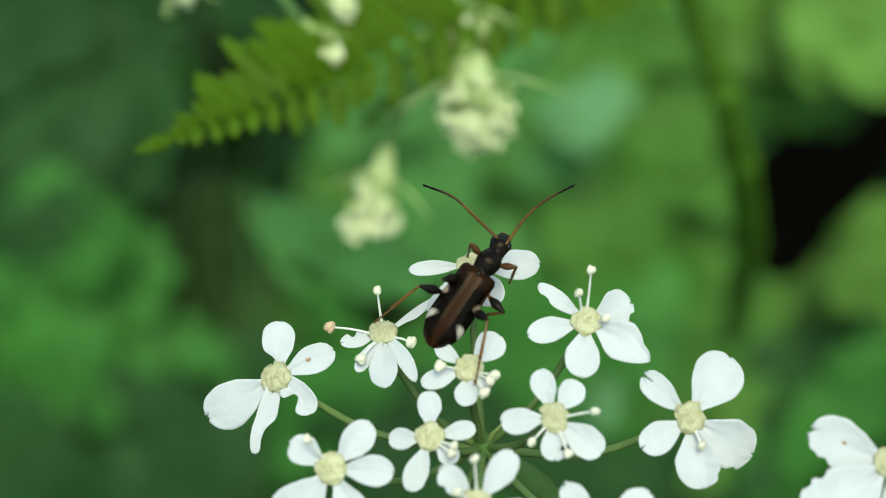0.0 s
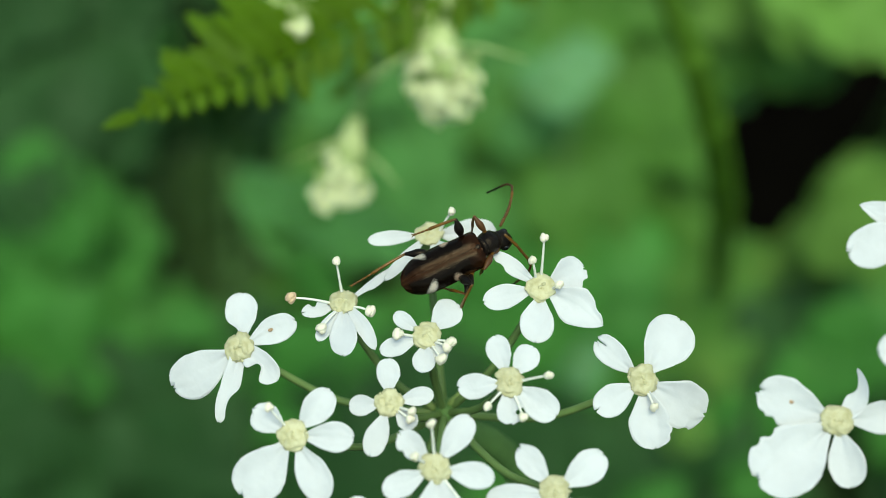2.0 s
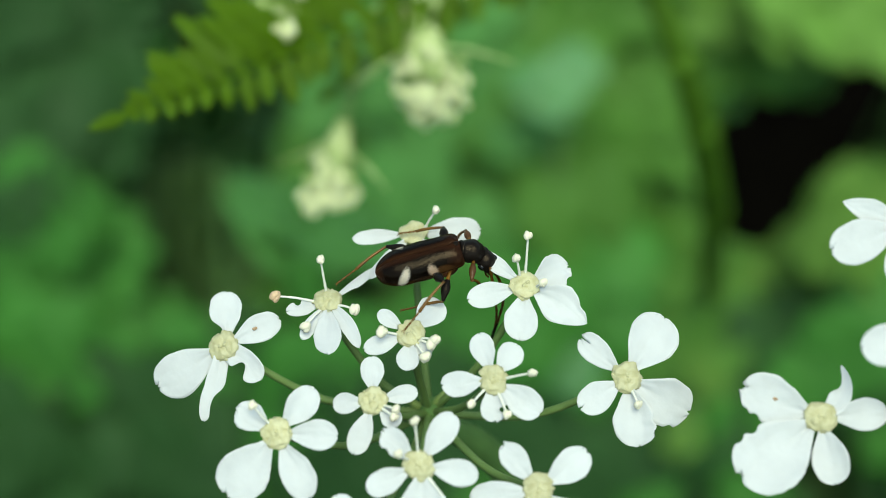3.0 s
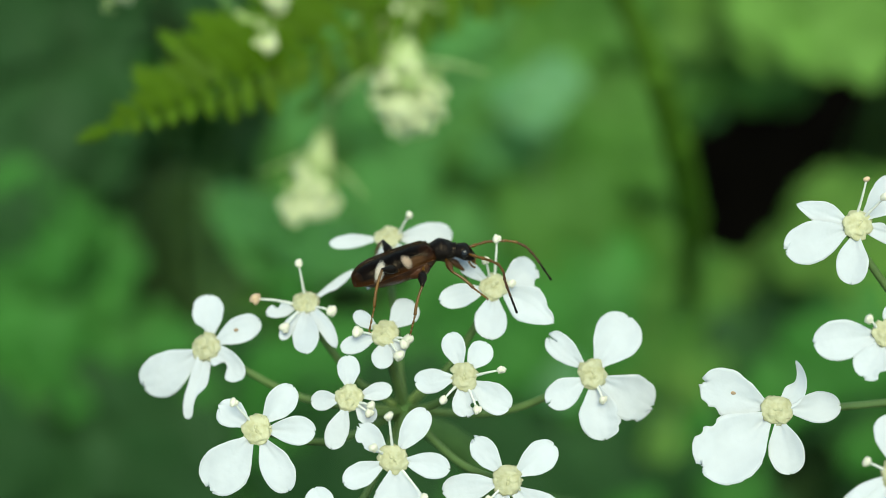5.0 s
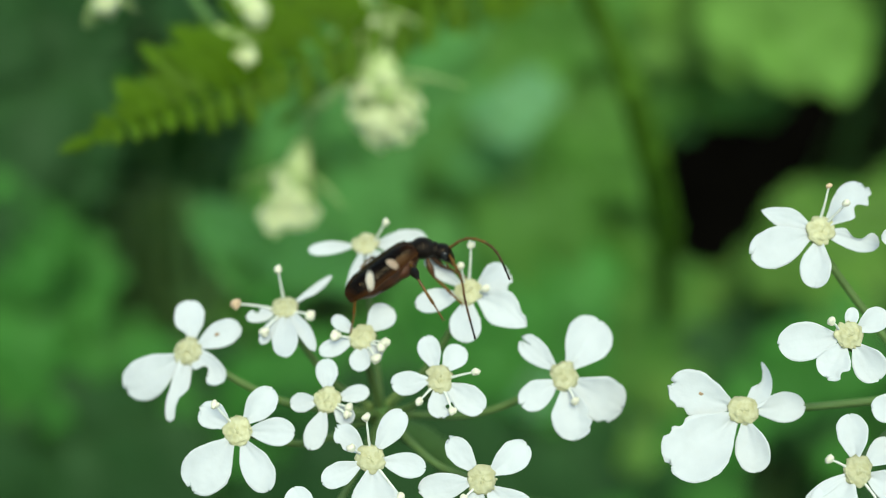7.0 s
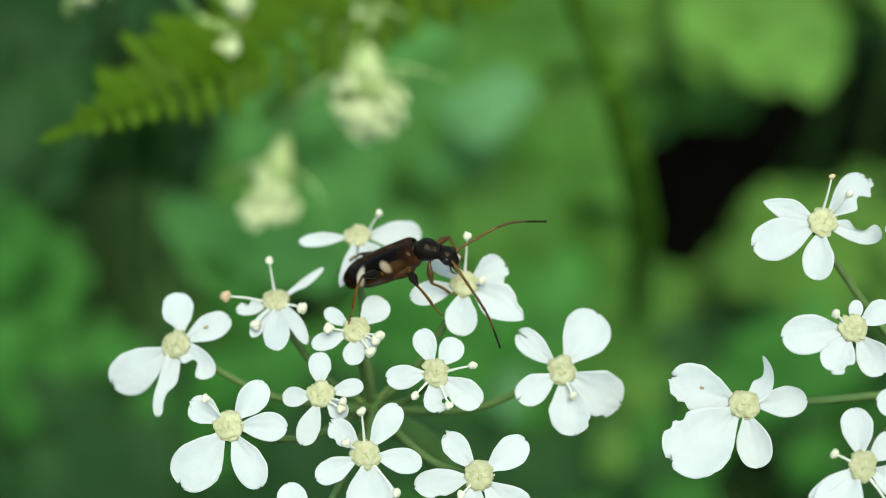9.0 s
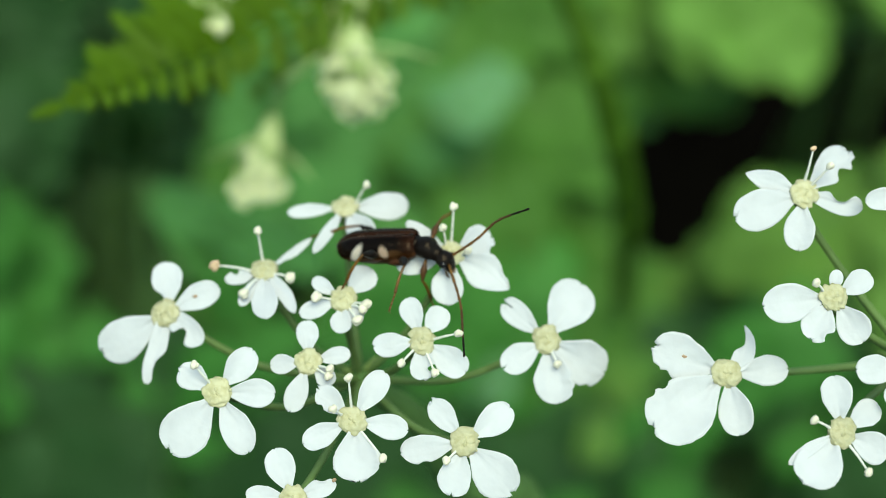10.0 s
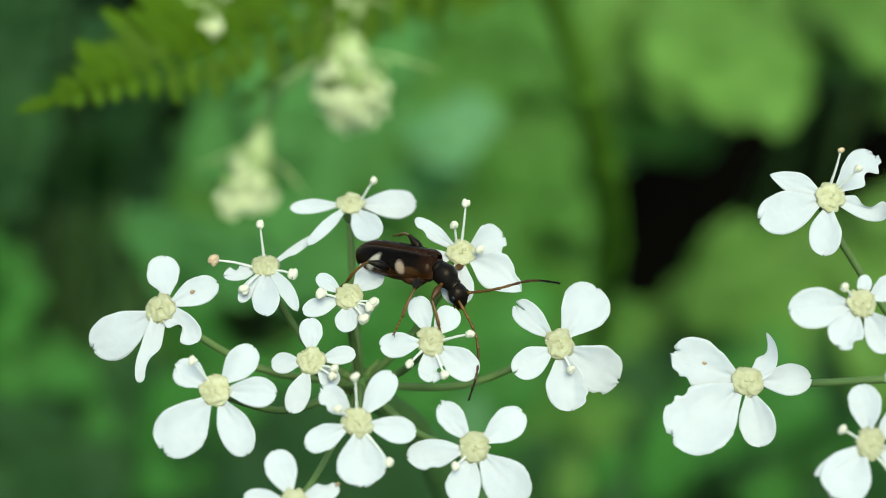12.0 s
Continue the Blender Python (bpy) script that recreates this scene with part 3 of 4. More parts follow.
MIDDLE_RIGHT = [
    (0, (-1.04, -2.30, 0.69), (-2.01, -1.10, -1.45)),
    (0.5, (-1.02, -2.24, 0.77), (-1.43, -1.43, -1.71)),
    (1, (-0.69, -2.24, 0.82), (-1.41, -1.54, -1.61)),
    (1.5, (-1.44, -2.10, 0.75), (-2.23, -0.91, -1.47)),
    (2, (-1.75, -2.04, 0.54), (-2.82, -0.81, -1.53)),
    (2.5, (-1.65, -2.32, 0.12), (-2.67, -0.82, -1.79)),
    (3, (-1.66, -2.33, -0.85), (-3.98, -1.48, -1.75)),
    (5, (-1.47, -2.14, -0.82), (-2.99, -2.54, -2.92)),
    (5.5, (-2.28, -1.50, -1.01), (-3.76, -1.76, -3.17)),
    (6, (-2.44, -1.22, -1.08), (-3.95, -1.43, -3.24)),
    (6.5, (-1.24, -2.28, -0.82), (-1.35, -2.99, -3.35)),
    (7, (-1.26, -2.28, -0.90), (-1.60, -2.96, -3.42)),
    (9, (-0.10, -2.50, -0.88), (-0.22, -1.79, -3.43)),
    (9.5, (0.06, -2.49, -0.27), (-0.83, -2.73, -2.73)),
    (10, (-0.12, -2.50, 0.40), (-1.05, -4.30, -1.28)),
    (10.5, (0.09, -2.41, 0.16), (-0.95, -4.50, -1.07)),
    (11, (0.16, -2.42, -0.04), (-0.54, -4.34, -1.71)),
    (11.5, (0.01, -2.44, 0.12), (-0.45, -4.20, -1.80)),
    (12, (-0.21, -2.48, 0.12), (-0.86, -4.27, -1.70)),
]
HIND_RIGHT = [
    (0, (-1.86, -1.86, 1.43), (-4.95, -3.16, 1.58)),
    (0.5, (-1.75, -1.78, 1.48), (-4.63, -3.49, 1.70)),
    (1, (-1.21, -1.85, 1.33), (-3.91, -3.84, 1.24)),
    (1.5, (-1.67, -1.79, 1.46), (-4.06, -4.12, 1.14)),
    (2, (-1.26, -1.88, 1.32), (-2.99, -2.78, -1.40)),
    (2.5, (-1.15, -1.74, 1.38), (-4.14, -3.26, 1.21)),
    (3, (-1.33, -2.35, 0.91), (-4.12, -3.98, 0.03)),
    (5, (-2.96, -1.50, 0.34), (-4.79, -2.07, -2.40)),
    (5.5, (-3.64, -0.96, 0.26), (-5.08, -0.11, -2.66)),
    (6, (-3.64, -1.02, 0.27), (-5.34, -0.17, -2.50)),
    (6.5, (-3.69, -0.57, 0.41), (-5.57, 0.23, -2.25)),
    (7, (-3.65, -0.81, 0.39), (-5.43, 0.75, -1.99)),
    (9, (-2.67, -2.18, 0.87), (-5.09, -2.46, -1.44)),
    (9.5, (-2.70, -2.24, 0.87), (-4.94, -2.44, -1.61)),
    (10, (-2.56, -2.30, 1.31), (-4.70, -2.90, -1.21)),
    (10.5, (-2.03, -2.37, 1.08), (-4.76, -3.78, -0.27)),
    (11, (-1.94, -2.41, 1.02), (-4.50, -3.03, -1.06)),
    (11.5, (-2.58, -2.09, 1.12), (-4.61, -2.27, -1.54)),
    (12, (-3.19, -1.80, 0.89), (-5.49, -1.67, -1.55)),
]
FRONT_LEFT = [
    (0, (1.09, 1.20, 0.85), (0.37, 1.16, -1.44)),
    (0.5, (1.06, 1.38, 0.72), (0.41, 0.99, -1.55)),
    (1, (0.15, 1.84, -0.23), (-0.35, 1.88, -2.57)),
    (1.5, (0.83, 1.48, 0.68), (-0.41, 2.67, -0.99)),
    (2, (0.50, 1.66, 0.45), (0.01, 1.37, -1.88)),
    (2.5, (0.66, 1.36, 0.79), (0.14, 1.34, -1.55)),
    (3, (0.71, 1.85, -1.07), (-0.21, 2.78, -3.08)),
    (5, (1.65, 0.12, -1.67), (2.29, 2.08, -2.89)),
    (5.5, (1.07, -0.16, -1.80), (1.38, -0.99, -4.01)),
    (6, (1.74, -0.28, -1.43), (2.75, -0.99, -3.47)),
    (6.5, (1.70, -0.24, -1.49), (2.51, -0.03, -3.74)),
    (7, (1.05, -0.15, -1.82), (2.16, -0.54, -3.90)),
    (9, (1.55, 1.77, -0.94), (1.47, 1.56, -3.32)),
    (9.5, (1.08, 1.85, -1.21), (2.08, 0.94, -3.19)),
    (10, (1.04, 2.01, -0.09), (1.58, 4.24, -0.78)),
    (10.5, (1.32, 1.88, -0.85), (1.87, 2.92, -2.93)),
    (11, (1.48, 1.69, -1.14), (1.03, 2.59, -3.32)),
    (11.5, (1.25, 1.93, -0.84), (0.98, 2.54, -3.15)),
    (12, (0.96, 1.97, -1.03), (0.28, 2.87, -3.13)),
]
MIDDLE_LEFT = [
    (0, (-1.39, 1.35, 1.32), (-1.31, 1.09, -1.30)),
    (0.5, (-1.50, 1.29, 1.29), (-1.41, 0.85, -1.30)),
    (1, (0.77, 1.72, 0.49), (-1.09, 3.58, 0.31)),
    (1.5, (-0.16, 2.07, 0.92), (-2.16, 2.67, -0.70)),
    (2, (-0.53, 1.81, 1.23), (-2.99, 2.21, 0.36)),
    (2.5, (-0.44, 1.65, 1.31), (-2.92, 2.10, 0.56)),
    (3, (-0.49, 2.52, -1.06), (-2.97, 3.33, -1.47)),
    (5, (-0.79, 2.62, -1.11), (-0.56, 4.87, -2.46)),
    (5.5, (-1.06, 2.65, -0.77), (-0.76, 4.98, -1.97)),
    (6, (-1.01, 2.64, -0.80), (-0.71, 4.97, -2.02)),
    (6.5, (-1.04, 2.70, -0.66), (-0.87, 5.08, -1.77)),
    (7, (-0.78, 2.75, -0.65), (-0.65, 5.16, -1.74)),
    (9, (-1.95, 2.25, -0.33), (-3.60, 3.37, -2.05)),
    (9.5, (-0.03, 2.24, -1.19), (-0.94, 3.87, -3.06)),
    (10, (-0.08, 2.30, -0.78), (-0.49, 3.78, -2.91)),
    (10.5, (-1.62, 1.68, 1.20), (-2.44, 2.44, -1.19)),
    (11, (-1.97, 1.24, 1.20), (-3.74, 2.43, -0.35)),
    (11.5, (-1.66, 1.36, 1.37), (-3.20, 2.72, -0.29)),
    (12, (-2.02, 1.07, 1.22), (-3.71, 2.65, -0.06)),
]
HIND_LEFT = [
    (0, (-2.40, 2.20, 1.05), (-5.36, 3.19, -0.17)),
    (0.5, (-2.67, 2.14, 0.97), (-5.66, 2.36, -0.56)),
    (1, (-3.10, 1.89, 0.89), (-6.45, 1.80, 1.10)),
    (1.5, (-3.60, 1.91, -0.04), (-6.93, 1.53, 0.15)),
    (2, (-3.84, 1.53, -0.16), (-7.16, 1.18, 0.04)),
    (2.5, (-3.84, 1.51, -0.12), (-7.09, 0.72, -0.05)),
    (3, (-3.76, 1.47, 0.25), (-6.91, 0.39, -0.17)),
    (5, (-1.75, 2.83, 1.18), (-2.00, 5.65, -0.61)),
    (5.5, (-1.13, 2.86, 0.93), (-1.43, 5.79, -0.68)),
    (6, (-1.28, 2.86, 0.90), (-1.57, 5.85, -0.57)),
    (6.5, (-1.51, 2.98, 0.83), (-3.20, 5.41, -0.75)),
    (7, (-1.33, 3.05, 0.63), (-2.83, 5.78, -0.59)),
    (9, (-3.70, 1.60, 0.59), (-6.39, 3.28, -0.54)),
    (9.5, (-3.82, 0.23, 0.79), (-6.62, 1.52, -0.51)),
    (10, (-3.67, 1.68, 0.31), (-6.91, 2.03, -0.48)),
    (10.5, (-3.98, 1.16, 0.19), (-6.10, 2.55, -2.01)),
    (11, (-3.94, 0.92, 0.49), (-5.77, 2.78, -1.64)),
    (11.5, (-3.92, 1.05, 0.49), (-5.73, 2.96, -1.60)),
    (12, (-3.99, 1.08, 0.29), (-5.81, 3.10, -1.69)),
]
ANTENNA_LEFT = [
    (0, (2.15, 0.28, 0.14), (2.45, 1.98, -0.62), (2.70, 3.73, -1.57), (2.34, 5.57, -2.50)),
    (0.5, (2.12, 0.17, 0.13), (3.15, 0.77, -0.65), (4.46, 2.02, -1.74), (5.47, 3.66, -2.85)),
    (1, (1.71, 0.18, -0.24), (2.76, 0.76, -1.51), (3.32, 1.39, -2.26), (2.62, 1.73, -3.10)),
    (1.5, (1.84, 0.71, 0.03), (3.07, 2.05, -0.67), (4.37, 3.47, -1.35), (5.50, 5.11, -1.98)),
    (2, (1.63, 0.71, -0.15), (2.32, 1.46, -1.06), (2.72, 2.35, -1.82), (1.77, 2.67, -2.89)),
    (2.5, (1.62, 0.19, -0.28), (3.07, 0.96, -1.20), (4.43, 1.92, -2.01), (5.70, 2.85, -2.76)),
    (3, (1.40, -0.38, -1.22), (1.72, -1.12, -3.35), (1.14, -1.59, -4.83), (0.42, -1.94, -6.14)),
    (5, (2.12, -0.64, -0.38), (3.63, -1.12, -0.42), (5.27, -1.87, -1.20), (5.96, -2.82, -3.52)),
    (5.5, (1.89, -0.68, -0.86), (3.48, -0.99, 0.06), (5.43, -1.50, 0.54), (7.44, -2.50, -0.60)),
    (6, (1.92, -0.36, -0.99), (3.18, -0.72, -0.60), (5.21, -1.70, -1.66), (6.02, -2.56, -3.85)),
    (6.5, (1.74, -0.64, -1.10), (2.57, -2.72, 0.33), (3.35, -3.92, 1.14), (3.75, -5.43, 0.66)),
    (7, (1.62, -0.63, -1.18), (2.78, -1.95, -1.08), (3.26, -3.33, -2.13), (2.53, -4.71, -3.74)),
    (9, (1.85, -0.31, -1.01), (4.11, 0.67, -1.20), (5.55, 1.16, -1.53), (7.24, 1.47, -2.54)),
    (9.5, (1.47, -0.31, -1.51), (4.11, -0.72, -1.35), (5.46, -0.78, -1.05), (7.02, -1.23, -1.23)),
    (10, (1.93, -0.37, -0.94), (3.74, -0.12, 0.04), (5.06, 0.18, 0.99), (6.98, 0.23, 1.61)),
    (10.5, (1.87, -0.31, -1.11), (3.94, -1.04, -0.60), (5.48, -1.28, 0.02), (7.01, -1.51, 0.64)),
    (11, (1.76, -0.28, -1.24), (3.49, -0.66, -0.71), (5.34, -0.82, 0.16), (6.95, -1.28, 0.54)),
    (11.5, (1.80, -0.09, -1.20), (3.65, 0.15, -0.98), (5.47, 0.35, -0.84), (7.23, -0.16, -1.52)),
    (12, (1.62, -0.30, -1.37), (3.47, -0.18, -0.85), (5.41, 0.07, -0.11), (7.02, -0.03, 0.06)),
]
ANTENNA_RIGHT = [
    (0, (2.15, -0.32, 0.14), (4.02, -0.31, -1.01), (5.46, -0.63, -1.90), (7.21, -1.45, -3.07)),
    (0.5, (2.12, -0.43, 0.13), (3.60, -1.96, -1.11), (4.57, -3.27, -2.01), (5.26, -4.79, -2.93)),
    (1, (1.71, -0.42, -0.24), (1.89, -1.19, -1.56), (1.52, -1.94, -2.86), (1.10, -2.33, -3.71)),
    (1.5, (1.84, 0.11, 0.03), (2.95, -0.41, -1.54), (3.54, -0.92, -2.57), (4.15, -1.42, -3.58)),
    (2, (1.63, 0.11, -0.15), (1.98, -0.63, -1.15), (2.04, -1.50, -2.22), (0.42, -1.66, -3.68)),
    (2.5, (1.62, -0.41, -0.28), (1.86, -0.72, -1.20), (2.12, -1.36, -2.73), (2.22, -1.87, -3.86)),
    (3, (1.40, -0.98, -1.22), (1.26, -1.22, -2.63), (1.05, -1.53, -4.23), (0.51, -1.72, -5.56)),
    (5, (1.99, -1.19, -0.60), (2.67, -2.90, -1.03), (2.42, -3.80, -1.62), (2.07, -5.21, -2.56)),
    (5.5, (1.82, -1.24, -1.09), (1.27, -2.47, -1.94), (0.66, -3.45, -2.63), (0.10, -4.67, -3.48)),
    (6, (1.86, -0.90, -1.22), (2.29, -2.88, -2.54), (2.06, -3.84, -3.47), (1.51, -5.13, -4.79)),
    (6.5, (1.66, -1.20, -1.32), (2.51, -2.79, -2.35), (2.29, -3.79, -3.53), (1.50, -4.98, -5.08)),
    (7, (1.55, -1.18, -1.39), (0.97, -2.34, -2.57), (0.11, -3.22, -3.55), (-1.10, -4.69, -5.11)),
    (9, (1.90, -0.88, -1.17), (2.54, -2.45, -2.95), (2.84, -3.37, -3.95), (2.96, -4.76, -5.24)),
    (9.5, (1.51, -0.90, -1.62), (1.67, -2.60, -3.37), (1.28, -4.11, -4.58), (0.84, -5.30, -5.44)),
    (10, (2.03, -0.97, -1.01), (2.78, -3.00, -2.05), (2.99, -4.32, -2.65), (3.21, -6.04, -3.40)),
    (10.5, (1.90, -0.91, -1.19), (3.02, -2.83, -2.15), (3.55, -4.36, -2.82), (3.98, -5.77, -3.41)),
    (11, (1.80, -0.87, -1.32), (3.36, -1.73, -2.55), (4.23, -2.46, -3.45), (4.70, -4.64, -5.23)),
    (11.5, (1.84, -0.69, -1.29), (3.31, -2.49, -2.22), (3.64, -3.84, -2.77), (3.99, -5.39, -3.38)),
    (12, (1.66, -0.89, -1.47), (2.99, -2.01, -2.76), (3.50, -3.42, -3.96), (3.46, -4.83, -4.90)),
]


def lathe(bm, stations, sides=20, steps=1):
    """Skin through oval rings: (x, z of the middle, half width, height above, depth below), with smooth rings between them."""
    rings, full = [], []
    st = [np.array(q) for q in (stations[0], *stations, stations[-1])]
    for a, b, c, d in zip(st, st[1:], st[2:], st[3:]):
        for k in range(steps):
            t = k / steps
            full.append(0.5 * (2 * b + (c - a) * t + (2 * a - 5 * b + 4 * c - d) * t * t + (3 * b - a - 3 * c + d) * t ** 3))
    for x, z, w, hi, lo in [*full, st[-1]]:
        ring = []
        for k in range(sides):
            a = 2 * math.pi * k / sides
            q = math.sin(a)
            ring.append(bm.verts.new((x * MM, math.cos(a) * w * MM, (z + (q * hi if q > 0 else q * lo)) * MM)))
        rings.append(ring)
    for a, b in zip(rings, rings[1:]):
        for k in range(sides):
            bm.faces.new((a[k], a[(k + 1) % sides], b[(k + 1) % sides], b[k]))
    bm.faces.new(rings[0])
    bm.faces.new(rings[-1][::-1])


def elytron(sgn):
    """One wing case: a long half shell with a square shoulder, tapering to a rounded end."""
    bm = bmesh.new()
    nu, nv = 60, 26
    grid = []
    for i in range(nu + 1):
        s = i / nu
        x = 0.12 - 5.04 * s
        w = 1.08 + 0.10 * math.sin(s * math.pi)
        if s < 0.08:
            w *= 0.76 + 0.24 * math.sqrt(max(0.0, 1 - (1 - s / 0.08) ** 2))
        w *= 1 - 0.05 * math.exp(-((s - 0.26) / 0.12) ** 2)
        if s > 0.64:
            w *= math.sqrt(max(0.0, 1 - ((s - 0.64) / 0.36) ** 2.2)) * 0.995 + 0.005
        h = 0.96 * (0.82 + 0.18 * math.sin(min(1, s * 2.2) * math.pi / 2))
        if s > 0.70:
            h *= max(0.10, math.sqrt(max(0.0, 1 - ((s - 0.70) / 0.32) ** 2)))
        if s < 0.06:
            h *= 0.78 + 0.22 * s / 0.06
        row = []
        for j in range(nv + 1):
            a = (j / nv) * radians(100)
            y = math.sin(min(a, radians(90))) ** 0.86 * w + 0.012
            z = math.cos(a) ** 0.9 * h if a < radians(90) else -(a - radians(90)) * 1.2
            if a > radians(90):
                y -= (a - radians(90)) * 0.4
            z -= 0.05 * math.exp(-(a / 0.10) ** 2)
            row.append(bm.verts.new((x * MM, sgn * max(y, 0.012) * MM, z * MM)))
        grid.append(row)
    chart = bm.loops.layers.uv.new("map")
    for i in range(nu):
        for j in range(nv):
            f = bm.faces.new((grid[i][j], grid[i][j + 1], grid[i + 1][j + 1], grid[i + 1][j]))
            for loop, (a, c) in zip(f.loops, ((i, j), (i, j + 1), (i + 1, j + 1), (i + 1, j))):
                loop[chart].uv = (a / nu, c / nv)
    bmesh.ops.solidify(bm, geom=bm.faces[:], thickness=0.05 * MM)
    return bm


def limb(bm, a, b, r0, r1, club=0.0):
    """A leg piece along x; club: how far it swells past its middle."""
    n = 12
    pts, rad = [], []
    for k in range(n + 1):
        t = k / n
        pts.append(Vector((a + (b - a) * t, 0, 0.05 * (b - a) * math.sin(t * math.pi))))
        rad.append(r0 + (r1 - r0) * t + club * math.exp(-((t - 0.66) / 0.22) ** 2))
    tube(bm, pts, rad, 9)


LEGS = [("front", FRONT_RIGHT, (0.75, -0.35, -0.50), 1.70, 2.5), ("middle", MIDDLE_RIGHT, (-0.70, -0.72, -0.40), 2.05, 2.75),
        ("hind", HIND_RIGHT, (-1.90, -0.70, -0.45), 2.30, 3.5), ("front", FRONT_LEFT, (0.75, 0.35, -0.50), 1.70, 2.5),
        ("middle", MIDDLE_LEFT, (-0.70, 0.72, -0.40), 2.05, 2.75), ("hind", HIND_LEFT, (-1.90, 0.70, -0.45), 2.30, 3.5)]
SEGMENTS, SEGMENT = 10, 0.612


def beetle():
    """The beetle in its own frame: x to the head, y to its left, z to its back; the shoulders at the origin."""
    root = new("beetle")
    root.scale = (0.97, 0.97, 0.97)
    tagged(root, "dark brown longhorn beetle with pale spots walking over the flowers", "beetle")
    moving = {"root": root, "legs": [], "antennae": []}
    bm = bmesh.new()
    lathe(bm, [(0.2, -0.2, 0.55, 0.3, 0.45), (-0.2, -0.15, 0.84, 0.5, 0.75), (-1.2, -0.12, 1.06, 0.6, 0.95), (-2.4, -0.10, 1.10, 0.6, 0.92), (-3.6, -0.08, 0.94, 0.5, 0.74),
               (-4.2, -0.05, 0.66, 0.35, 0.45), (-4.75, 0.0, 0.42, 0.2, 0.22), (-4.88, 0.0, 0.1, 0.06, 0.06)])
    part("abdomen", bm, ABDOMEN, root, "reddish-brown underside")
    for sgn in (1, -1):
        bm = bmesh.new()
        lump(bm, scaled(-1.15 * MM, sgn * 0.62 * MM, -0.55 * MM, 0.85 * MM, 0.44 * MM, 0.46 * MM, 0, 4, 0), 0.12, 16, 10, 3 + sgn)
        part("breast_plate", bm, ABDOMEN, root, "silky reddish-brown breast plate")
    for sgn in (1, -1):
        part("wing_case", elytron(sgn), ELYTRA, root, "glossy brown wing case with two pale marks")
    bm = bmesh.new()
    lump(bm, scaled(-0.10 * MM, 0, 0.71 * MM, 0.20 * MM, 0.16 * MM, 0.07 * MM))
    part("scutellum", bm, CHITIN, root)
    bm = bmesh.new()
    lathe(bm, [(-0.12, 0.05, 0.50, 0.46, 0.50), (0.0, 0.05, 0.64, 0.56, 0.56), (0.10, 0.05, 0.62, 0.53, 0.56), (0.35, 0.06, 0.74, 0.66, 0.60), (0.70, 0.08, 0.82, 0.74, 0.62), (1.02, 0.06, 0.78, 0.66, 0.58),
               (1.30, 0.03, 0.60, 0.50, 0.46), (1.44, 0.02, 0.55, 0.46, 0.42), (1.55, 0.02, 0.54, 0.45, 0.40), (1.60, 0.0, 0.25, 0.22, 0.22)], 28, 4)
    for v in bm.verts:
        v.co *= 1 + 0.05 * noise.noise(v.co * 3800) + 0.012 * noise.noise(v.co * 9000)
        v.co.y *= 0.86
        v.co.x *= 1.05
    moving["neck"] = part("pronotum", bm, CHITIN, root, "matt black barrel-shaped neck shield")
    bm = bmesh.new()
    lathe(bm, [(-0.15, 0.0, 0.34, 0.32, 0.32), (0.05, 0.02, 0.48, 0.42, 0.42), (0.35, 0.03, 0.57, 0.50, 0.46), (0.62, 0.0, 0.57, 0.48, 0.46), (0.85, -0.05, 0.47, 0.34, 0.40),
               (1.05, -0.12, 0.36, 0.22, 0.34), (1.2, -0.18, 0.26, 0.12, 0.22)], 24, 3)
    for v in bm.verts:
        v.co *= 1 + 0.012 * noise.noise(v.co * 6000)
    head = moving["head"] = part("head", bm, CHITIN, root, "black head bent downwards")
    for sgn in (1, -1):
        bm = bmesh.new()
        lump(bm, scaled(0.55 * MM, sgn * 0.48 * MM, 0.06 * MM, 0.24 * MM, 0.16 * MM, 0.28 * MM), 0, 14, 10)
        part("eye", bm, EYE, head, "glossy black compound eye")
        bm = bmesh.new()
        tube(bm, spline([Vector((1.02, sgn * 0.22, -0.24)) * MM, Vector((1.18, sgn * 0.19, -0.36)) * MM, Vector((1.26, sgn * 0.04, -0.42)) * MM], 4), [0.10 * MM] * 6 + [0.05 * MM] * 2 + [0.02 * MM], 7)
        part("mandible", bm, AMBER, head)
        bm = bmesh.new()
        tube(bm, spline([Vector((0.88, sgn * 0.26, -0.4)) * MM, Vector((1.10, sgn * 0.34, -0.60)) * MM, Vector((1.34, sgn * 0.28, -0.70)) * MM], 3), 0.065 * MM, 6)
        part("palp", bm, AMBER, head)
    bm = bmesh.new()
    lump(bm, scaled(1.17 * MM, 0, -0.20 * MM, 0.13 * MM, 0.24 * MM, 0.11 * MM, 0, 25, 0), 0.2, 12, 8, 4)
    part("lip", bm, AMBER, head, "pale amber upper lip")
    meshes = {}
    for kind, rows, hip, lf, lt in LEGS:
        if kind not in meshes:
            club = {"front": 0.13, "middle": 0.20, "hind": 0.20}[kind] * MM
            bm = bmesh.new()
            limb(bm, -0.1 * MM, lf * MM, 0.085 * MM, 0.08 * MM, club)
            for face in bm.faces:
                face.material_index = int(face.calc_center_median().x < 0.40 * lf * MM)
            f = mesh("femur", bm, [CHITIN if kind != "front" else BROWN, AMBER])
            bm = bmesh.new()
            shin = lt * 0.62
            limb(bm, 0, shin * MM, 0.075 * MM, 0.100 * MM, 0.0)
            ti = mesh("tibia", bm, AMBER)
            bm = bmesh.new()
            step = (lt - shin) / 4
            for k in range(4):
                a = shin + k * step
                tube(bm, [Vector((a, 0, 0)) * MM, Vector((a + step * 0.5, 0, -0.01)) * MM, Vector((a + step * 0.98, 0, 0)) * MM], [0.04 * MM, 0.068 * MM, 0.052 * MM], 7)
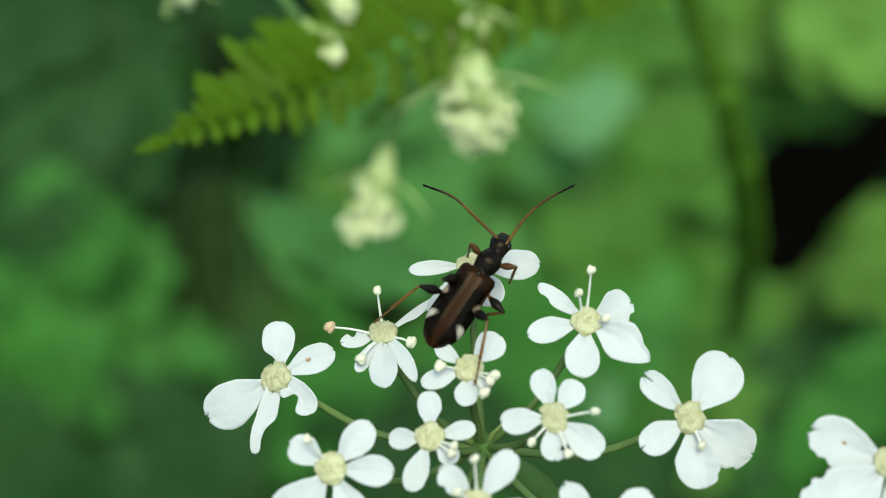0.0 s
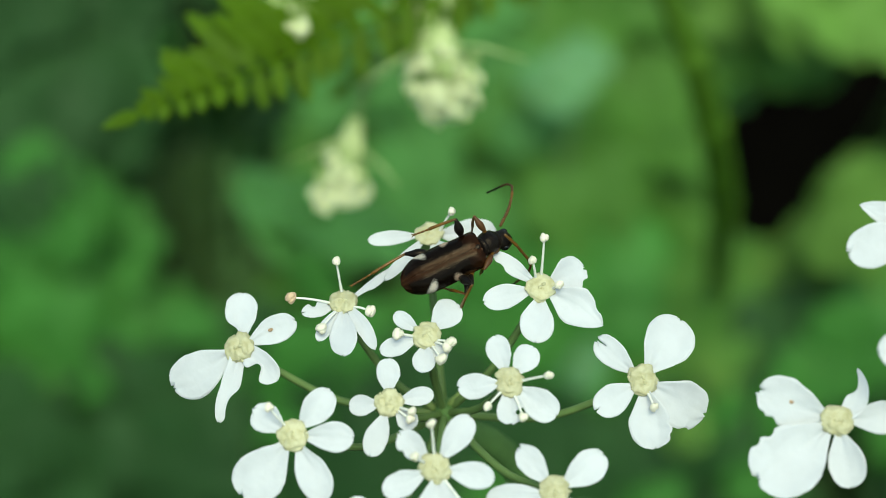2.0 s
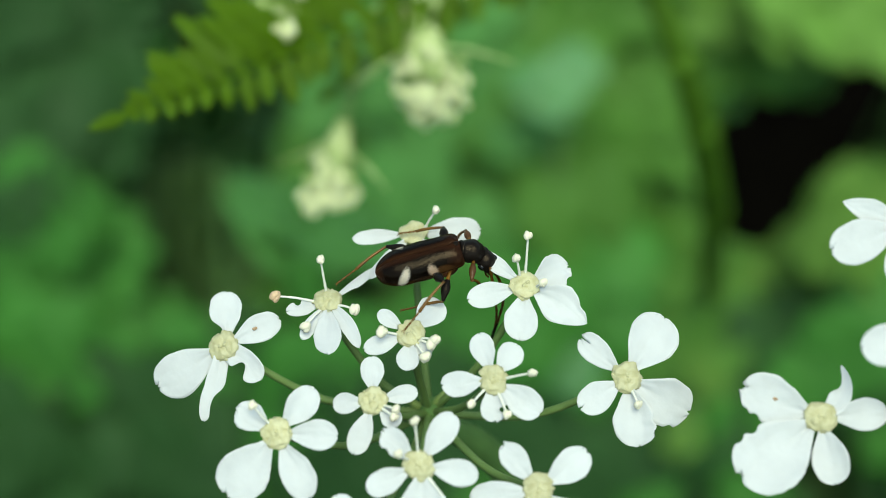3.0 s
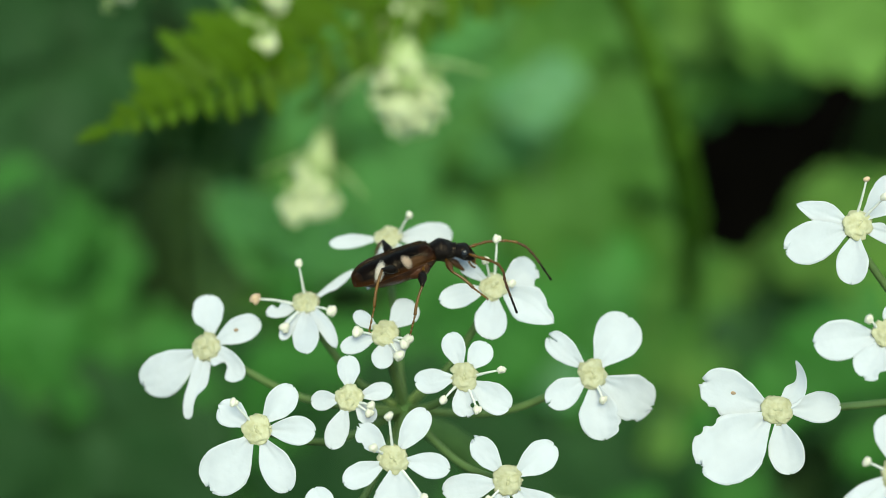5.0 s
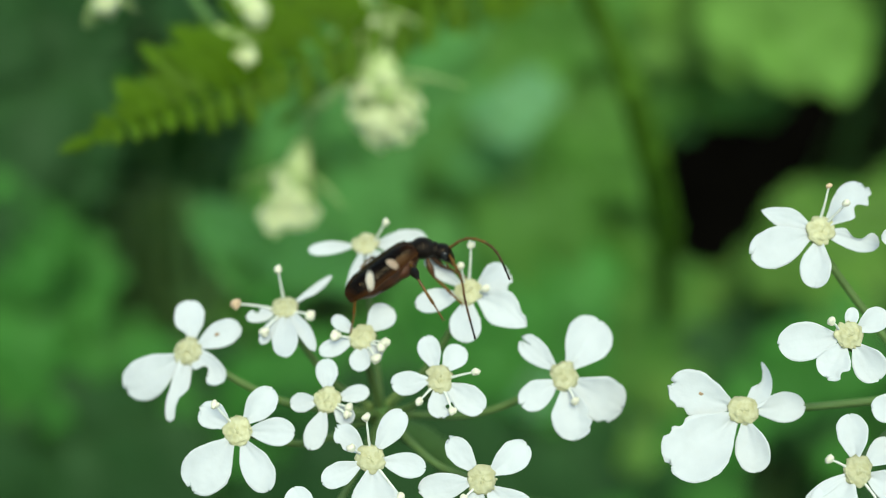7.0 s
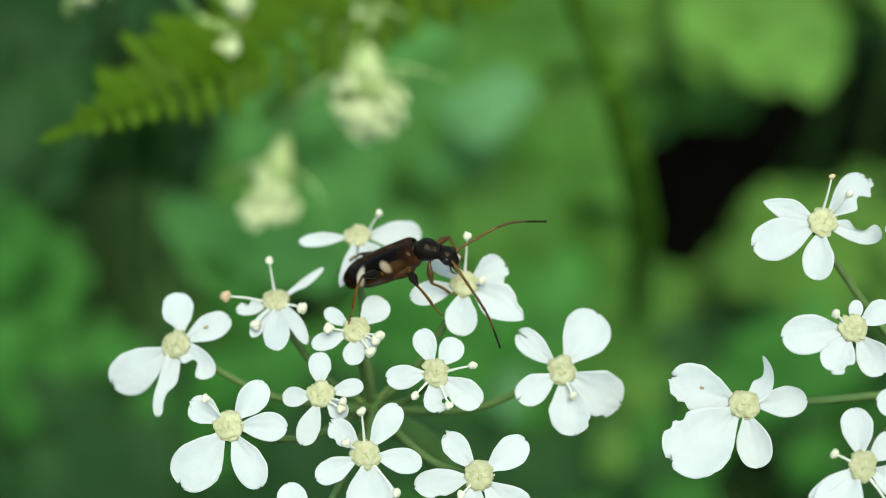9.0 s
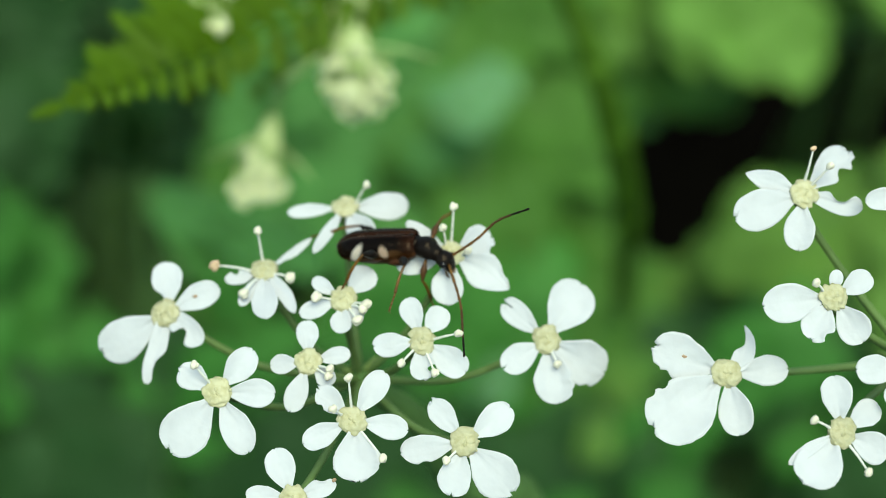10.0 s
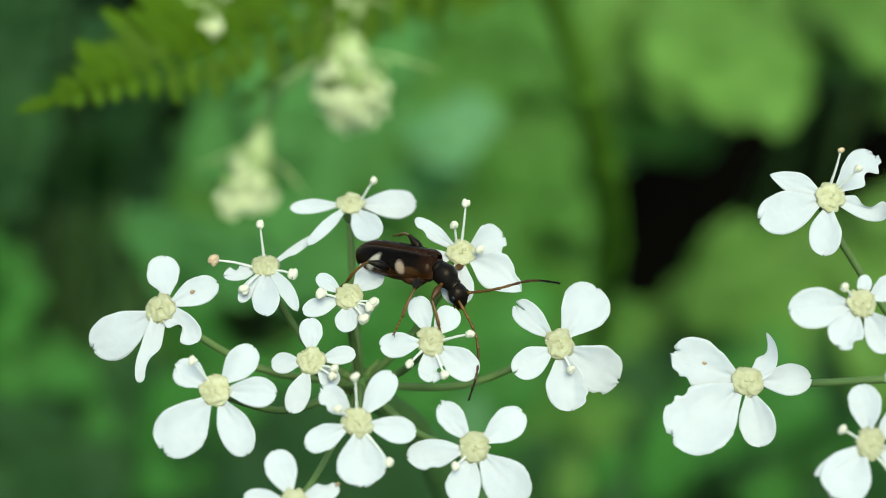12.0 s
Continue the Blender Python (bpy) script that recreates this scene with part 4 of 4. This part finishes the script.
            for sgn in (1, -1):
                tube(bm, [Vector((lt - 0.02, 0, 0)) * MM, Vector((lt + 0.12, sgn * 0.08, -0.02)) * MM, Vector((lt + 0.16, sgn * 0.12, -0.12)) * MM], [0.03 * MM, 0.025 * MM, 0.01 * MM], 5)
            meshes[kind] = (f, ti, mesh("tarsus", bm, AMBER))
        f, ti, ta = meshes[kind]
        bm = bmesh.new()
        lump(bm, scaled(hip[0] * MM, hip[1] * MM, hip[2] * MM, 0.30 * MM, 0.26 * MM, 0.28 * MM), 0.15, 10, 8, hip[0])
        part("coxa", bm, BROWN, root, "brown hip joint")
        fo = part("femur", f, None, root, "club-shaped amber thigh" if kind == "front" else "club-shaped dark thigh")
        to = part("tibia", ti, None, root, "thin amber shin")
        part("tarsus", ta, None, to)
        moving["legs"].append((fo, to))
    for rows in (ANTENNA_LEFT, ANTENNA_RIGHT):
        pieces = []
        for k in range(SEGMENTS):
            bm = bmesh.new()
            r = (0.105 - 0.004 * k) * MM
            l = SEGMENT * MM
            tube(bm, [Vector((-0.03 * MM, 0, 0)), Vector((l * 0.2, 0, 0)), Vector((l * 0.5, 0, 0)), Vector((l * 0.85, 0, 0)), Vector((l * 0.98, 0, 0)), Vector((l * 1.02, 0, 0))],
                 [r * 0.7, r * 0.82, r * 0.86, r * 1.02, r * 0.98, r * 0.5], 8)
            pieces.append(part("antenna_segment", bm, AMBER if k < 5 else BROWN if k < 8 else CHITIN, root, "amber antenna segment" if k < 5 else "dark brown antenna segment"))
        moving["antennae"].append((pieces, rows))
    return moving


def motions():
    """The beetle's way over the flowers, with its neck, legs and feelers."""
    b = BEETLE
    walk(b["root"], [(t, HEAD @ pose(x * MM, y * MM, z * MM, rx, ry, rz)) for t, x, y, z, rx, ry, rz in BODY])
    walk(b["neck"], [(t, aim((0, 0, 0), n)) for t, n, h in NECK])
    walk(b["head"], [(t, Matrix.Translation(Vector(n) * MM) @ aim((0, 0, 0), Vector(h) - Vector(n))) for t, n, h in NECK])
    for (kind, rows, hip, lf, lt), (femur, tibia) in zip(LEGS, b["legs"]):
        hip = Vector(hip)
        walk(femur, [(t, Matrix.Translation(hip * MM) @ aim((0, 0, 0), Vector(k) - hip, (0.01, 0, 1))) for t, k, f in rows])
        walk(tibia, [(t, Matrix.Translation((hip + (Vector(k) - hip).normalized() * lf) * MM) @ aim((0, 0, 0), Vector(f) - Vector(k), (0.01, 0, 1))) for t, k, f in rows])
    for p, ang, start, twist in LOOSE:
        walk(p, [(t, pose(0, 0, 0.06 * MM, 0, 0, ang + turn) @ pose(start, 0, 0, twist)) for t, turn in ((0, 0), (3.2, 0), (5, 20), (9.5, 22), (10, 9), (10.5, 0), (12, 0))])
    for pieces, rows in b["antennae"]:
        keys = [[] for _ in pieces]
        for t, *pts in rows:
            run = spline(pts, 12)
            far = [0.0]
            for a, c in zip(run, run[1:]):
                far.append(far[-1] + (c - a).length)
            marks = []
            for k in range(len(pieces) + 1):
                goal = far[-1] * k / len(pieces)
                i = max(1, next((i for i, d in enumerate(far) if d >= goal - 1e-9), len(far) - 1))
                marks.append(run[i - 1].lerp(run[i], (goal - far[i - 1]) / max(far[i] - far[i - 1], 1e-9)))
            here = marks[0].copy()
            for k, (a, c) in enumerate(zip(marks, marks[1:])):
                d = (c - a).normalized()
                keys[k].append((t, Matrix.Translation(here * MM) @ aim((0, 0, 0), d, (0.02, 0.01, 1))))
                here = here + d * SEGMENT
        for piece, key in zip(pieces, keys):
            walk(piece, key)


# ---- plants behind ----
def bud_cluster(center, height, width, lean, seed, label, umbellets=11, white=1.0):
    """A nodding, still closed umbel: short rays that fan down from a bent stalk, each with a ball of green-white buds."""
    rnd = random.Random(seed)
    root = new("bud_cluster")
    root.matrix_world = HEAD @ Matrix.Translation(Vector(center) * MM) @ pose(0, 0, 0, 0, 0, lean)
    tagged(root, label, "flower buds", "closed umbels behind")
    shapes = []
    for mat in (BUD, BUD_TIP):
        row = []
        for k in range(4):
            bm = bmesh.new()
            lump(bm, scaled(0, 0, 0, 0.36 * MM, 0.50 * MM, 0.36 * MM), 0.3, 8, 6, k + seed)
            lump(bm, scaled(0.04 * MM, -0.32 * MM, 0, 0.27 * MM, 0.25 * MM, 0.27 * MM), 0.3, 7, 5, k + 0.5)
            row.append(mesh("bud", bm, mat))
        shapes.append(row)
    apex = Vector((0, 0.46 * height, 0))
    bm = bmesh.new()
    tube(bm, [Vector((0, 0.48 * height, 0)) * MM, Vector((0, 0.2 * height, 0)) * MM, Vector((0, -0.1 * height, 0)) * MM], [0.10 * width * MM, 0.22 * width * MM, 0.28 * width * MM], 12)
    part("bud_core", bm, BUD, root)
    ball = 0.235 * width
    for u in range(umbellets):
        ang = u * 2.4 + seed
        out = math.sqrt((u + 0.4) / umbellets)
        low = rnd.uniform(0.62, 0.92) if u % 3 else rnd.uniform(0.38, 0.6)
        tip = apex + Vector((math.cos(ang) * out * (0.5 * width - ball) * min(1.0, low * 1.2), -low * (height - ball), math.sin(ang) * out * (0.5 * width - ball)))
        bm = bmesh.new()
        tube(bm, spline([apex * MM, apex.lerp(tip, 0.5) * MM + Vector((tip.x, 0, tip.z)) * 0.12 * MM, tip * MM], 4), 0.2 * MM, 6)
        part("ray", bm, BUD, root, "short pale green ray")
        for b in range(17):
            d = Vector((rnd.gauss(0, 1), rnd.gauss(-0.35, 1), rnd.gauss(0, 1))).normalized() * ball * rnd.uniform(0.6, 1.05)
            d.y *= 1.25
            spot = tip + d
            light = rnd.random() < white * (0.35 + low) and d.y < 0.35 * ball
            p = part("bud", shapes[1 if light else 0][b % 4], None, root)
            p.matrix_basis = Matrix.Translation(spot * MM) @ pose(0, 0, 0, rnd.uniform(-35, 35), rnd.uniform(0, 90), math.degrees(math.atan2(d.x, 1.5)))
    for k in range(5):
        ang = rnd.uniform(0, 6.28) if k > 1 else math.pi * k + 0.3
        bm = bmesh.new()
        reach = Vector((math.cos(ang), 0, math.sin(ang))) * MM
        top = Vector((0, 0.20 * height * MM, 0))
        tube(bm, spline([top, top + reach * width * 0.45 + Vector((0, -0.8 * MM, 0)), top + reach * width * 0.95 + Vector((0, -2.6 * MM, 0))], 5), [0.13 * MM] * 4 + [0.10 * MM] * 4 + [0.06 * MM] * 2 + [0.02 * MM], 6)
        part("bract", bm, BUD, root, "thin pointed pale bract")
    bm = bmesh.new()
    tube(bm, spline([(0, 0.3 * height * MM, 0), (0, 0.5 * height * MM, 0), (0.3 * MM, 0.9 * height * MM, -1 * MM), (2.0 * MM, 1.7 * height * MM, -4 * MM), (4 * MM, 2.6 * height * MM, -14 * MM), (6 * MM, 2.2 * height * MM, -30 * MM)], 5), 0.45 * MM, 8)
    part("stalk", bm, STALK, root, "thin bent green stalk")
    return root


def toothed(bm, m, length, width, teeth, seed, fold=0.15, notch=0.24, thick=0.12 * MM):
    """A toothed leaf blade along +x under the matrix m, closed round its rim."""
    n = teeth * 4
    sides = []
    for face in (0.5, -0.5):
        rows = []
        for i in range(n + 1):
            s = i / n
            w = width * 0.5 * (math.sin(math.pi * min(0.985, max(0.012, s)) ** 0.75) ** 0.8)
            w *= 1 - notch * ((s * teeth) % 1.0) if 0.02 < s < 0.98 else 1
            row = []
            for c in (-1, -0.5, 0, 0.5, 1):
                z = fold * abs(c) * w - 0.12 * length * s * s + 0.05 * width * noise.noise(Vector((s * 3, c, seed)))
                row.append(bm.verts.new(m @ Vector((s * length + (0.04 * length * abs(c) if 0 < i < n else 0), c * w, z + face * thick))))
            rows.append(row)
        sides.append(rows)
    top, low = sides
    for i in range(n):
        for j in range(4):
            bm.faces.new((top[i][j], top[i + 1][j], top[i + 1][j + 1], top[i][j + 1]))
            bm.faces.new((low[i][j], low[i][j + 1], low[i + 1][j + 1], low[i + 1][j]))
        bm.faces.new((top[i][0], low[i][0], low[i + 1][0], top[i + 1][0]))
        bm.faces.new((top[i][4], top[i + 1][4], low[i + 1][4], low[i][4]))
    for j in range(4):
        bm.faces.new((top[0][j], top[0][j + 1], low[0][j + 1], low[0][j]))
        bm.faces.new((top[n][j], low[n][j], low[n][j + 1], top[n][j + 1]))


def lobed(bm, length, width, seed):
    """A compound blade along +x: pairs of toothed lobes, each at its own tilt, and one at the end."""
    rnd = random.Random(seed)
    for s in (0.10, 0.24, 0.38, 0.52, 0.66, 0.80):
        for sgn in (1, -1):
            l = width * 0.66 * (1 - 0.5 * s) * rnd.uniform(0.85, 1.1)
            m = pose(s * length, 0, rnd.uniform(-0.012, 0.012) * length, 0, 0, sgn * rnd.uniform(42, 68)) @ pose(0, 0, 0, rnd.uniform(-16, 16), rnd.uniform(-12, 8))
            toothed(bm, m, l, l * rnd.uniform(0.9, 1.15), 5, seed + s * 9 + sgn, 0.05, 0.16)
    toothed(bm, pose(0, 0, -0.012 * length), 0.98 * length, 0.66 * width, 9, seed + 3, 0.04, 0.10)
    toothed(bm, pose(0.72 * length, 0, 0, rnd.uniform(-15, 15)), 0.36 * length, 0.36 * length, 5, seed, 0.08, 0.2)
    tube(bm, [Vector((0, 0, 0)), Vector((0.5 * length, 0, -0.01 * length)), Vector((0.9 * length, 0, -0.04 * length))], [0.008 * length, 0.006 * length, 0.003 * length], 6)


def frond(points, size, seed, label):
    """A feathery compound leaf: a midrib with pairs of toothed leaflets, ever smaller towards its tip."""
    rnd = random.Random(seed)
    run = spline([at(*p) for p in points], 8)
    root = new("leaf_frond")
    root.matrix_world = Matrix.Translation(run[0])
    tagged(root, label, "leaf")
    inv = root.matrix_world.inverted()
    bm = bmesh.new()
    tube(bm, [inv @ p for p in run], [0.35 * MM * (1 - 0.85 * k / len(run)) for k in range(len(run))], 8)
    part("midrib", bm, FERN, root)
    face = HEAD.to_3x3() @ Vector((0, 0, 1))
    n = len(run)
    for k in range(2, n - 1, 2):
        s = k / (n - 1)
        d = (run[min(k + 1, n - 1)] - run[k - 1]).normalized()
        for sgn in (1, -1):
            out = face.cross(d).normalized() * sgn
            way = (out * 0.85 + d * (0.62 + rnd.uniform(-0.25, 0.2)) + face * rnd.uniform(-0.25, 0.25)).normalized()
            L = size * MM * (1.02 - s) ** 0.8 * rnd.uniform(0.8, 1.12) * (0.72 if sgn > 0 else 1.1 + 0.5 * math.sin(s * math.pi))
            bm = bmesh.new()
            toothed(bm, Matrix(), L, L * rnd.uniform(0.20, 0.28) + 1.0 * MM, 7, seed + k, 0.25, 0.5)
            p = part("leaflet", bm, FERN, root)
            p.matrix_basis = inv @ aim(run[k], run[k] + way, face)
    bm = bmesh.new()
    toothed(bm, Matrix(), size * 0.36 * MM, size * 0.14 * MM, 5, seed)
    part("leaflet", bm, FERN, root).matrix_basis = inv @ aim(run[-2], run[-1] + (run[-1] - run[-2]), face)
    return root


@functools.lru_cache(None)
def leaf_shape(mat, k):
    """One of five blades of a plant, 20 mm long."""
    bm = bmesh.new()
    lobed(bm, 20 * MM, 15.6 * MM, 31 * k + 7)
    return mesh("leaf", bm, mat)


def herb(foot, top, leaves, mat, seed, label, stem=1.6):
    """An upright leafy plant: its stem from the ground to 'top', and leaves (place in the head's frame, length mm, face turn)."""
    rnd = random.Random(seed)
    root = new("herb")
    base = Vector((foot[0], foot[1], 0))
    root.matrix_world = Matrix.Translation(base)
    tagged(root, label, "plant", "plants behind the flowers")
    inv = root.matrix_world.inverted()
    tip = at(*top)
    bm = bmesh.new()
    way = spline([base - Vector((0, 0, 0.01)), base.lerp(tip, 0.35) + Vector((0.004, 0.006, 0)), base.lerp(tip, 0.7) - Vector((0.003, 0, 0)), tip], 6)
    tube(bm, [inv @ p for p in way], [stem * MM * (1.4 - 0.6 * k / len(way)) for k in range(len(way))], 9)
    part("stem", bm, STALK, root)
    for k, (place, length, turn, lift) in enumerate(leaves):
        p = at(*place)
        join = min(way, key=lambda q: (q - p).length)
        leaf = part("leaf", leaf_shape(mat, k % 5), None, root)
        m = HEAD.to_3x3().to_4x4() @ pose(0, 0, 0, lift, rnd.uniform(-15, 15), turn)
        leaf.matrix_basis = inv @ Matrix.Translation(p) @ m @ pose(-length * 0.5 * MM, 0, 0) @ Matrix.Diagonal((length / 20,) * 3 + (1,))
        start = leaf.matrix_basis @ Vector((0.4 * MM, 0, 0))
        bm = bmesh.new()
        e = inv @ join
        tube(bm, spline([e, e.lerp(start, 0.5) + Vector((0, 0, 0.004)), start], 5), 0.4 * MM, 6)
        part("leaf_stalk", bm, STALK, root)
    return root


def far_stem(points):
    """A bare upright stem in four internodes with slightly swollen nodes between them."""
    run = spline(points, 6)
    root = new("plant_stem")
    root.matrix_world = Matrix.Translation(points[-1])
    tagged(root, "smooth olive-green stem far behind the flowers", "plant stem")
    inv = root.matrix_world.inverted()
    cuts = [0, 14, 21, 29, len(run) - 1]
    for a, b in zip(cuts, cuts[1:]):
        bm = bmesh.new()
        tube(bm, [inv @ p for p in run[a:b + 1]], [0.0012 + 0.0012 * k / len(run) for k in range(a, b + 1)], 10)
        part("internode", bm, STALK_OLIVE, root)
        if b < len(run) - 1:
            bm = bmesh.new()
            lump(bm, Matrix.Translation(inv @ run[b]) @ Matrix.Diagonal((0.0021, 0.0021, 0.0016, 1)), 0.2)
            part("node", bm, STALK_OLIVE, root)


def background():
    bud_cluster((-2.3, 13.3, -44.0), 8.6, 8.0, 8, 1, "nodding cluster of pale green flower buds")
    bud_cluster((-10.0, 5.4, -47.0), 8.2, 5.4, -13, 2, "nodding cluster of pale green flower buds on a thin stalk", 9)
    bud_cluster((-3.3, 19.6, -46.0), 6.0, 5.0, 10, 3, "cluster of yellowish flower buds under a leaf", 8, 0.3)
    bud_cluster((-14.2, 16.5, -36.0), 5.4, 2.0, 42, 4, "small cluster of white buds on the feathery leaf", 5, 2.0)
    bud_cluster((-13.2, 19.9, -38.0), 3.4, 2.6, 60, 5, "small cluster of white buds above the feathery leaf", 5, 2.0)
    bud_cluster((-24.6, 20.6, -38.0), 2.8, 2.4, 15, 6, "small pale bud cluster far behind", 4, 1.2)
    frond([(9, 28, -54), (-0.5, 21.0, -46), (-8.5, 16.0, -40), (-14.2, 12.6, -34), (-19.2, 9.9, -29), (-23.4, 7.9, -25)], 8.6, 4, "yellow-green feathery toothed leaf out of focus")
    frond([(17, 28, -64), (9, 25.0, -60), (2, 21.5, -56), (-4.5, 17.0, -52), (-10.5, 11.5, -48)], 6.6, 9, "pale yellow-green feathery leaf behind the buds")
    # far leaf: sky reflected on its gloss, painted as pale leaf colour
    herb((0.03, 0.15), (18, 20, -190), [((17.0, 24.0, -186), 15.0, 38, -10)], LEAF_PALE_SHEEN, 29, "thin plant with one leaf coloured pale for reflected sky, far behind", 0.8)
    far_stem([at(13.8, 36, -72), at(19.4, 26.0, -78), at(22.8, 19.5, -81), at(25.4, 14.0, -86), at(28.6, 8.3, -97), at(33.0, 1.5, -120), at(42.5, -9.0, -185), at(56, -40, -270), Vector((0.062, 0.13, 0.25)), Vector((0.064, 0.13, -0.01))])
    foliage()


def foliage():
    """Leafy plants in two storeys behind the flowers, with open gaps down to the shade-black soil."""
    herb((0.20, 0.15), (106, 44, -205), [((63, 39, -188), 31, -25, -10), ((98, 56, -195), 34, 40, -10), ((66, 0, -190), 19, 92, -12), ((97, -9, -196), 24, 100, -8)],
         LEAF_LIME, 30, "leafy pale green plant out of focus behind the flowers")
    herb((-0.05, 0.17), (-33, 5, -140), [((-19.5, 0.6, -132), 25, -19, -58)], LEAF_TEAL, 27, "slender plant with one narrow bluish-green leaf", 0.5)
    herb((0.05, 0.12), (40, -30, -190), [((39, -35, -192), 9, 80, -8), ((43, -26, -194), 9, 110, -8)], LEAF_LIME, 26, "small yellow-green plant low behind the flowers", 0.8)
    herb((0.02, 0.12), (22, -22, -190), [((21, -25, -190), 9, 60, -8)], LEAF_PALE_SHEEN, 25, "small plant with a pale bluish-green leaf low down", 0.8)
    rnd = random.Random(11)
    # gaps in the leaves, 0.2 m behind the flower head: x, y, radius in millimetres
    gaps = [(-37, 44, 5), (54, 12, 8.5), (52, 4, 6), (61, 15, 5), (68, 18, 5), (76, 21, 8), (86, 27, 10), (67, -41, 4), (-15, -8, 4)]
    lane = [Vector(p) for p in ((-36, 52), (-39, 34), (-41, 19), (-44, 10), (-47, 0), (-42, -8))]      # the dark lane between two plants

    def from_lane(p):
        near = []
        for a, b in zip(lane, lane[1:]):
            u = max(0.0, min(1.0, (p - a).dot(b - a) / (b - a).length_squared))
            near.append((p - a.lerp(b, u)).length)
        return min(near)

    plants = collections.defaultdict(list)
    for x, y in ((-62, 66), (-64, 44), (-60, 26), (-66, 8), (-58, -10), (-74, 30)):       # leaves low in the lane, their shade put in by dark colour
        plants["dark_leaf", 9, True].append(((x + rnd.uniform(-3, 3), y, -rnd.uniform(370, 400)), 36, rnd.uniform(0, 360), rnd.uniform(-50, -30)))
    for step, near, deep, small, large in ((9.0, 200, 222, 22, 32), (13.0, 235, 265, 32, 44)):
        for i in range(int(200 / step)):
            for j in range(int(122 / step)):
                p = Vector((-96 + step * (i + 0.5 * (j % 2) + rnd.uniform(-0.25, 0.25)), 60 - step * (j + rnd.uniform(-0.25, 0.25))))
                z, size, luck = rnd.uniform(near, deep), rnd.uniform(small, large), rnd.random()
                room = min([((p - Vector(g[:2])).length - g[2]) / 0.60 for g in gaps] + [(from_lane(p) - (10.0 if p.y > 4 else 7.0)) / 0.54])
                if room < 8:
                    continue
                size = min(size, room)
                # tone by zone: brighter and dimmer light goes into the leaf colour
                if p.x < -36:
                    mat = LEAF if -30 < p.y < 3 and p.x < -46 else LEAF_SHADE if luck < 0.9 else LEAF
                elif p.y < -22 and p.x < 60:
                    mat = LEAF if luck < 0.62 else LEAF_SHADE
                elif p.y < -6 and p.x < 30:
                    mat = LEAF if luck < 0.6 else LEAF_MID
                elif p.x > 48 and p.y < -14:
                    mat = LEAF if luck < 0.45 else LEAF_SHADE
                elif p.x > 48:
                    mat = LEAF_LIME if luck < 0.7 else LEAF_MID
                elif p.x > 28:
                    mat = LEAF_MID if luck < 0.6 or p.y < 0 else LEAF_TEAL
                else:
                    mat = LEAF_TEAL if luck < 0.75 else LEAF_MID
                k = (94 + z) / 294
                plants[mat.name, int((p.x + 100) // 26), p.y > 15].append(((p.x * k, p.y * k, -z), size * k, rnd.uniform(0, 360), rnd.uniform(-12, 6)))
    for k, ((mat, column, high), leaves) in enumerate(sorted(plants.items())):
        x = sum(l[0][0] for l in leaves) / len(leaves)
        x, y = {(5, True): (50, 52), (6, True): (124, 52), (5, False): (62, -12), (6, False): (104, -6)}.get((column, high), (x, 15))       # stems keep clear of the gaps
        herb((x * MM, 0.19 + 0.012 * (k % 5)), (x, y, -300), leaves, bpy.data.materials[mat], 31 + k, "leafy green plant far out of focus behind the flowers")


def ground():
    bm = bmesh.new()
    n, size = 90, 1.0
    verts = []
    for i in range(n + 1):
        row = []
        for j in range(n + 1):
            u, v = 2 * i / n - 1, 2 * j / n - 1
            x, y = (abs(u) ** 3) * math.copysign(400, u) + u * 2, (abs(v) ** 3) * math.copysign(400, v) + v * 2
            near = math.exp(-(x * x + y * y) / 8)
            row.append(bm.verts.new((x, y, near * 0.02 * noise.noise(Vector((x * 4, y * 4, 0))) - 0.005)))
        verts.append(row)
    for i in range(n):
        for j in range(n):
            bm.faces.new((verts[i][j], verts[i + 1][j], verts[i + 1][j + 1], verts[i][j + 1]))
    tagged(new("ground", mesh("ground", bm, SOIL_SHADE_BLACK)), "soil with deep shade put into its near-black colour", "ground", "", "structure")


ground()
background()
umbels()
BEETLE = beetle()
motions()
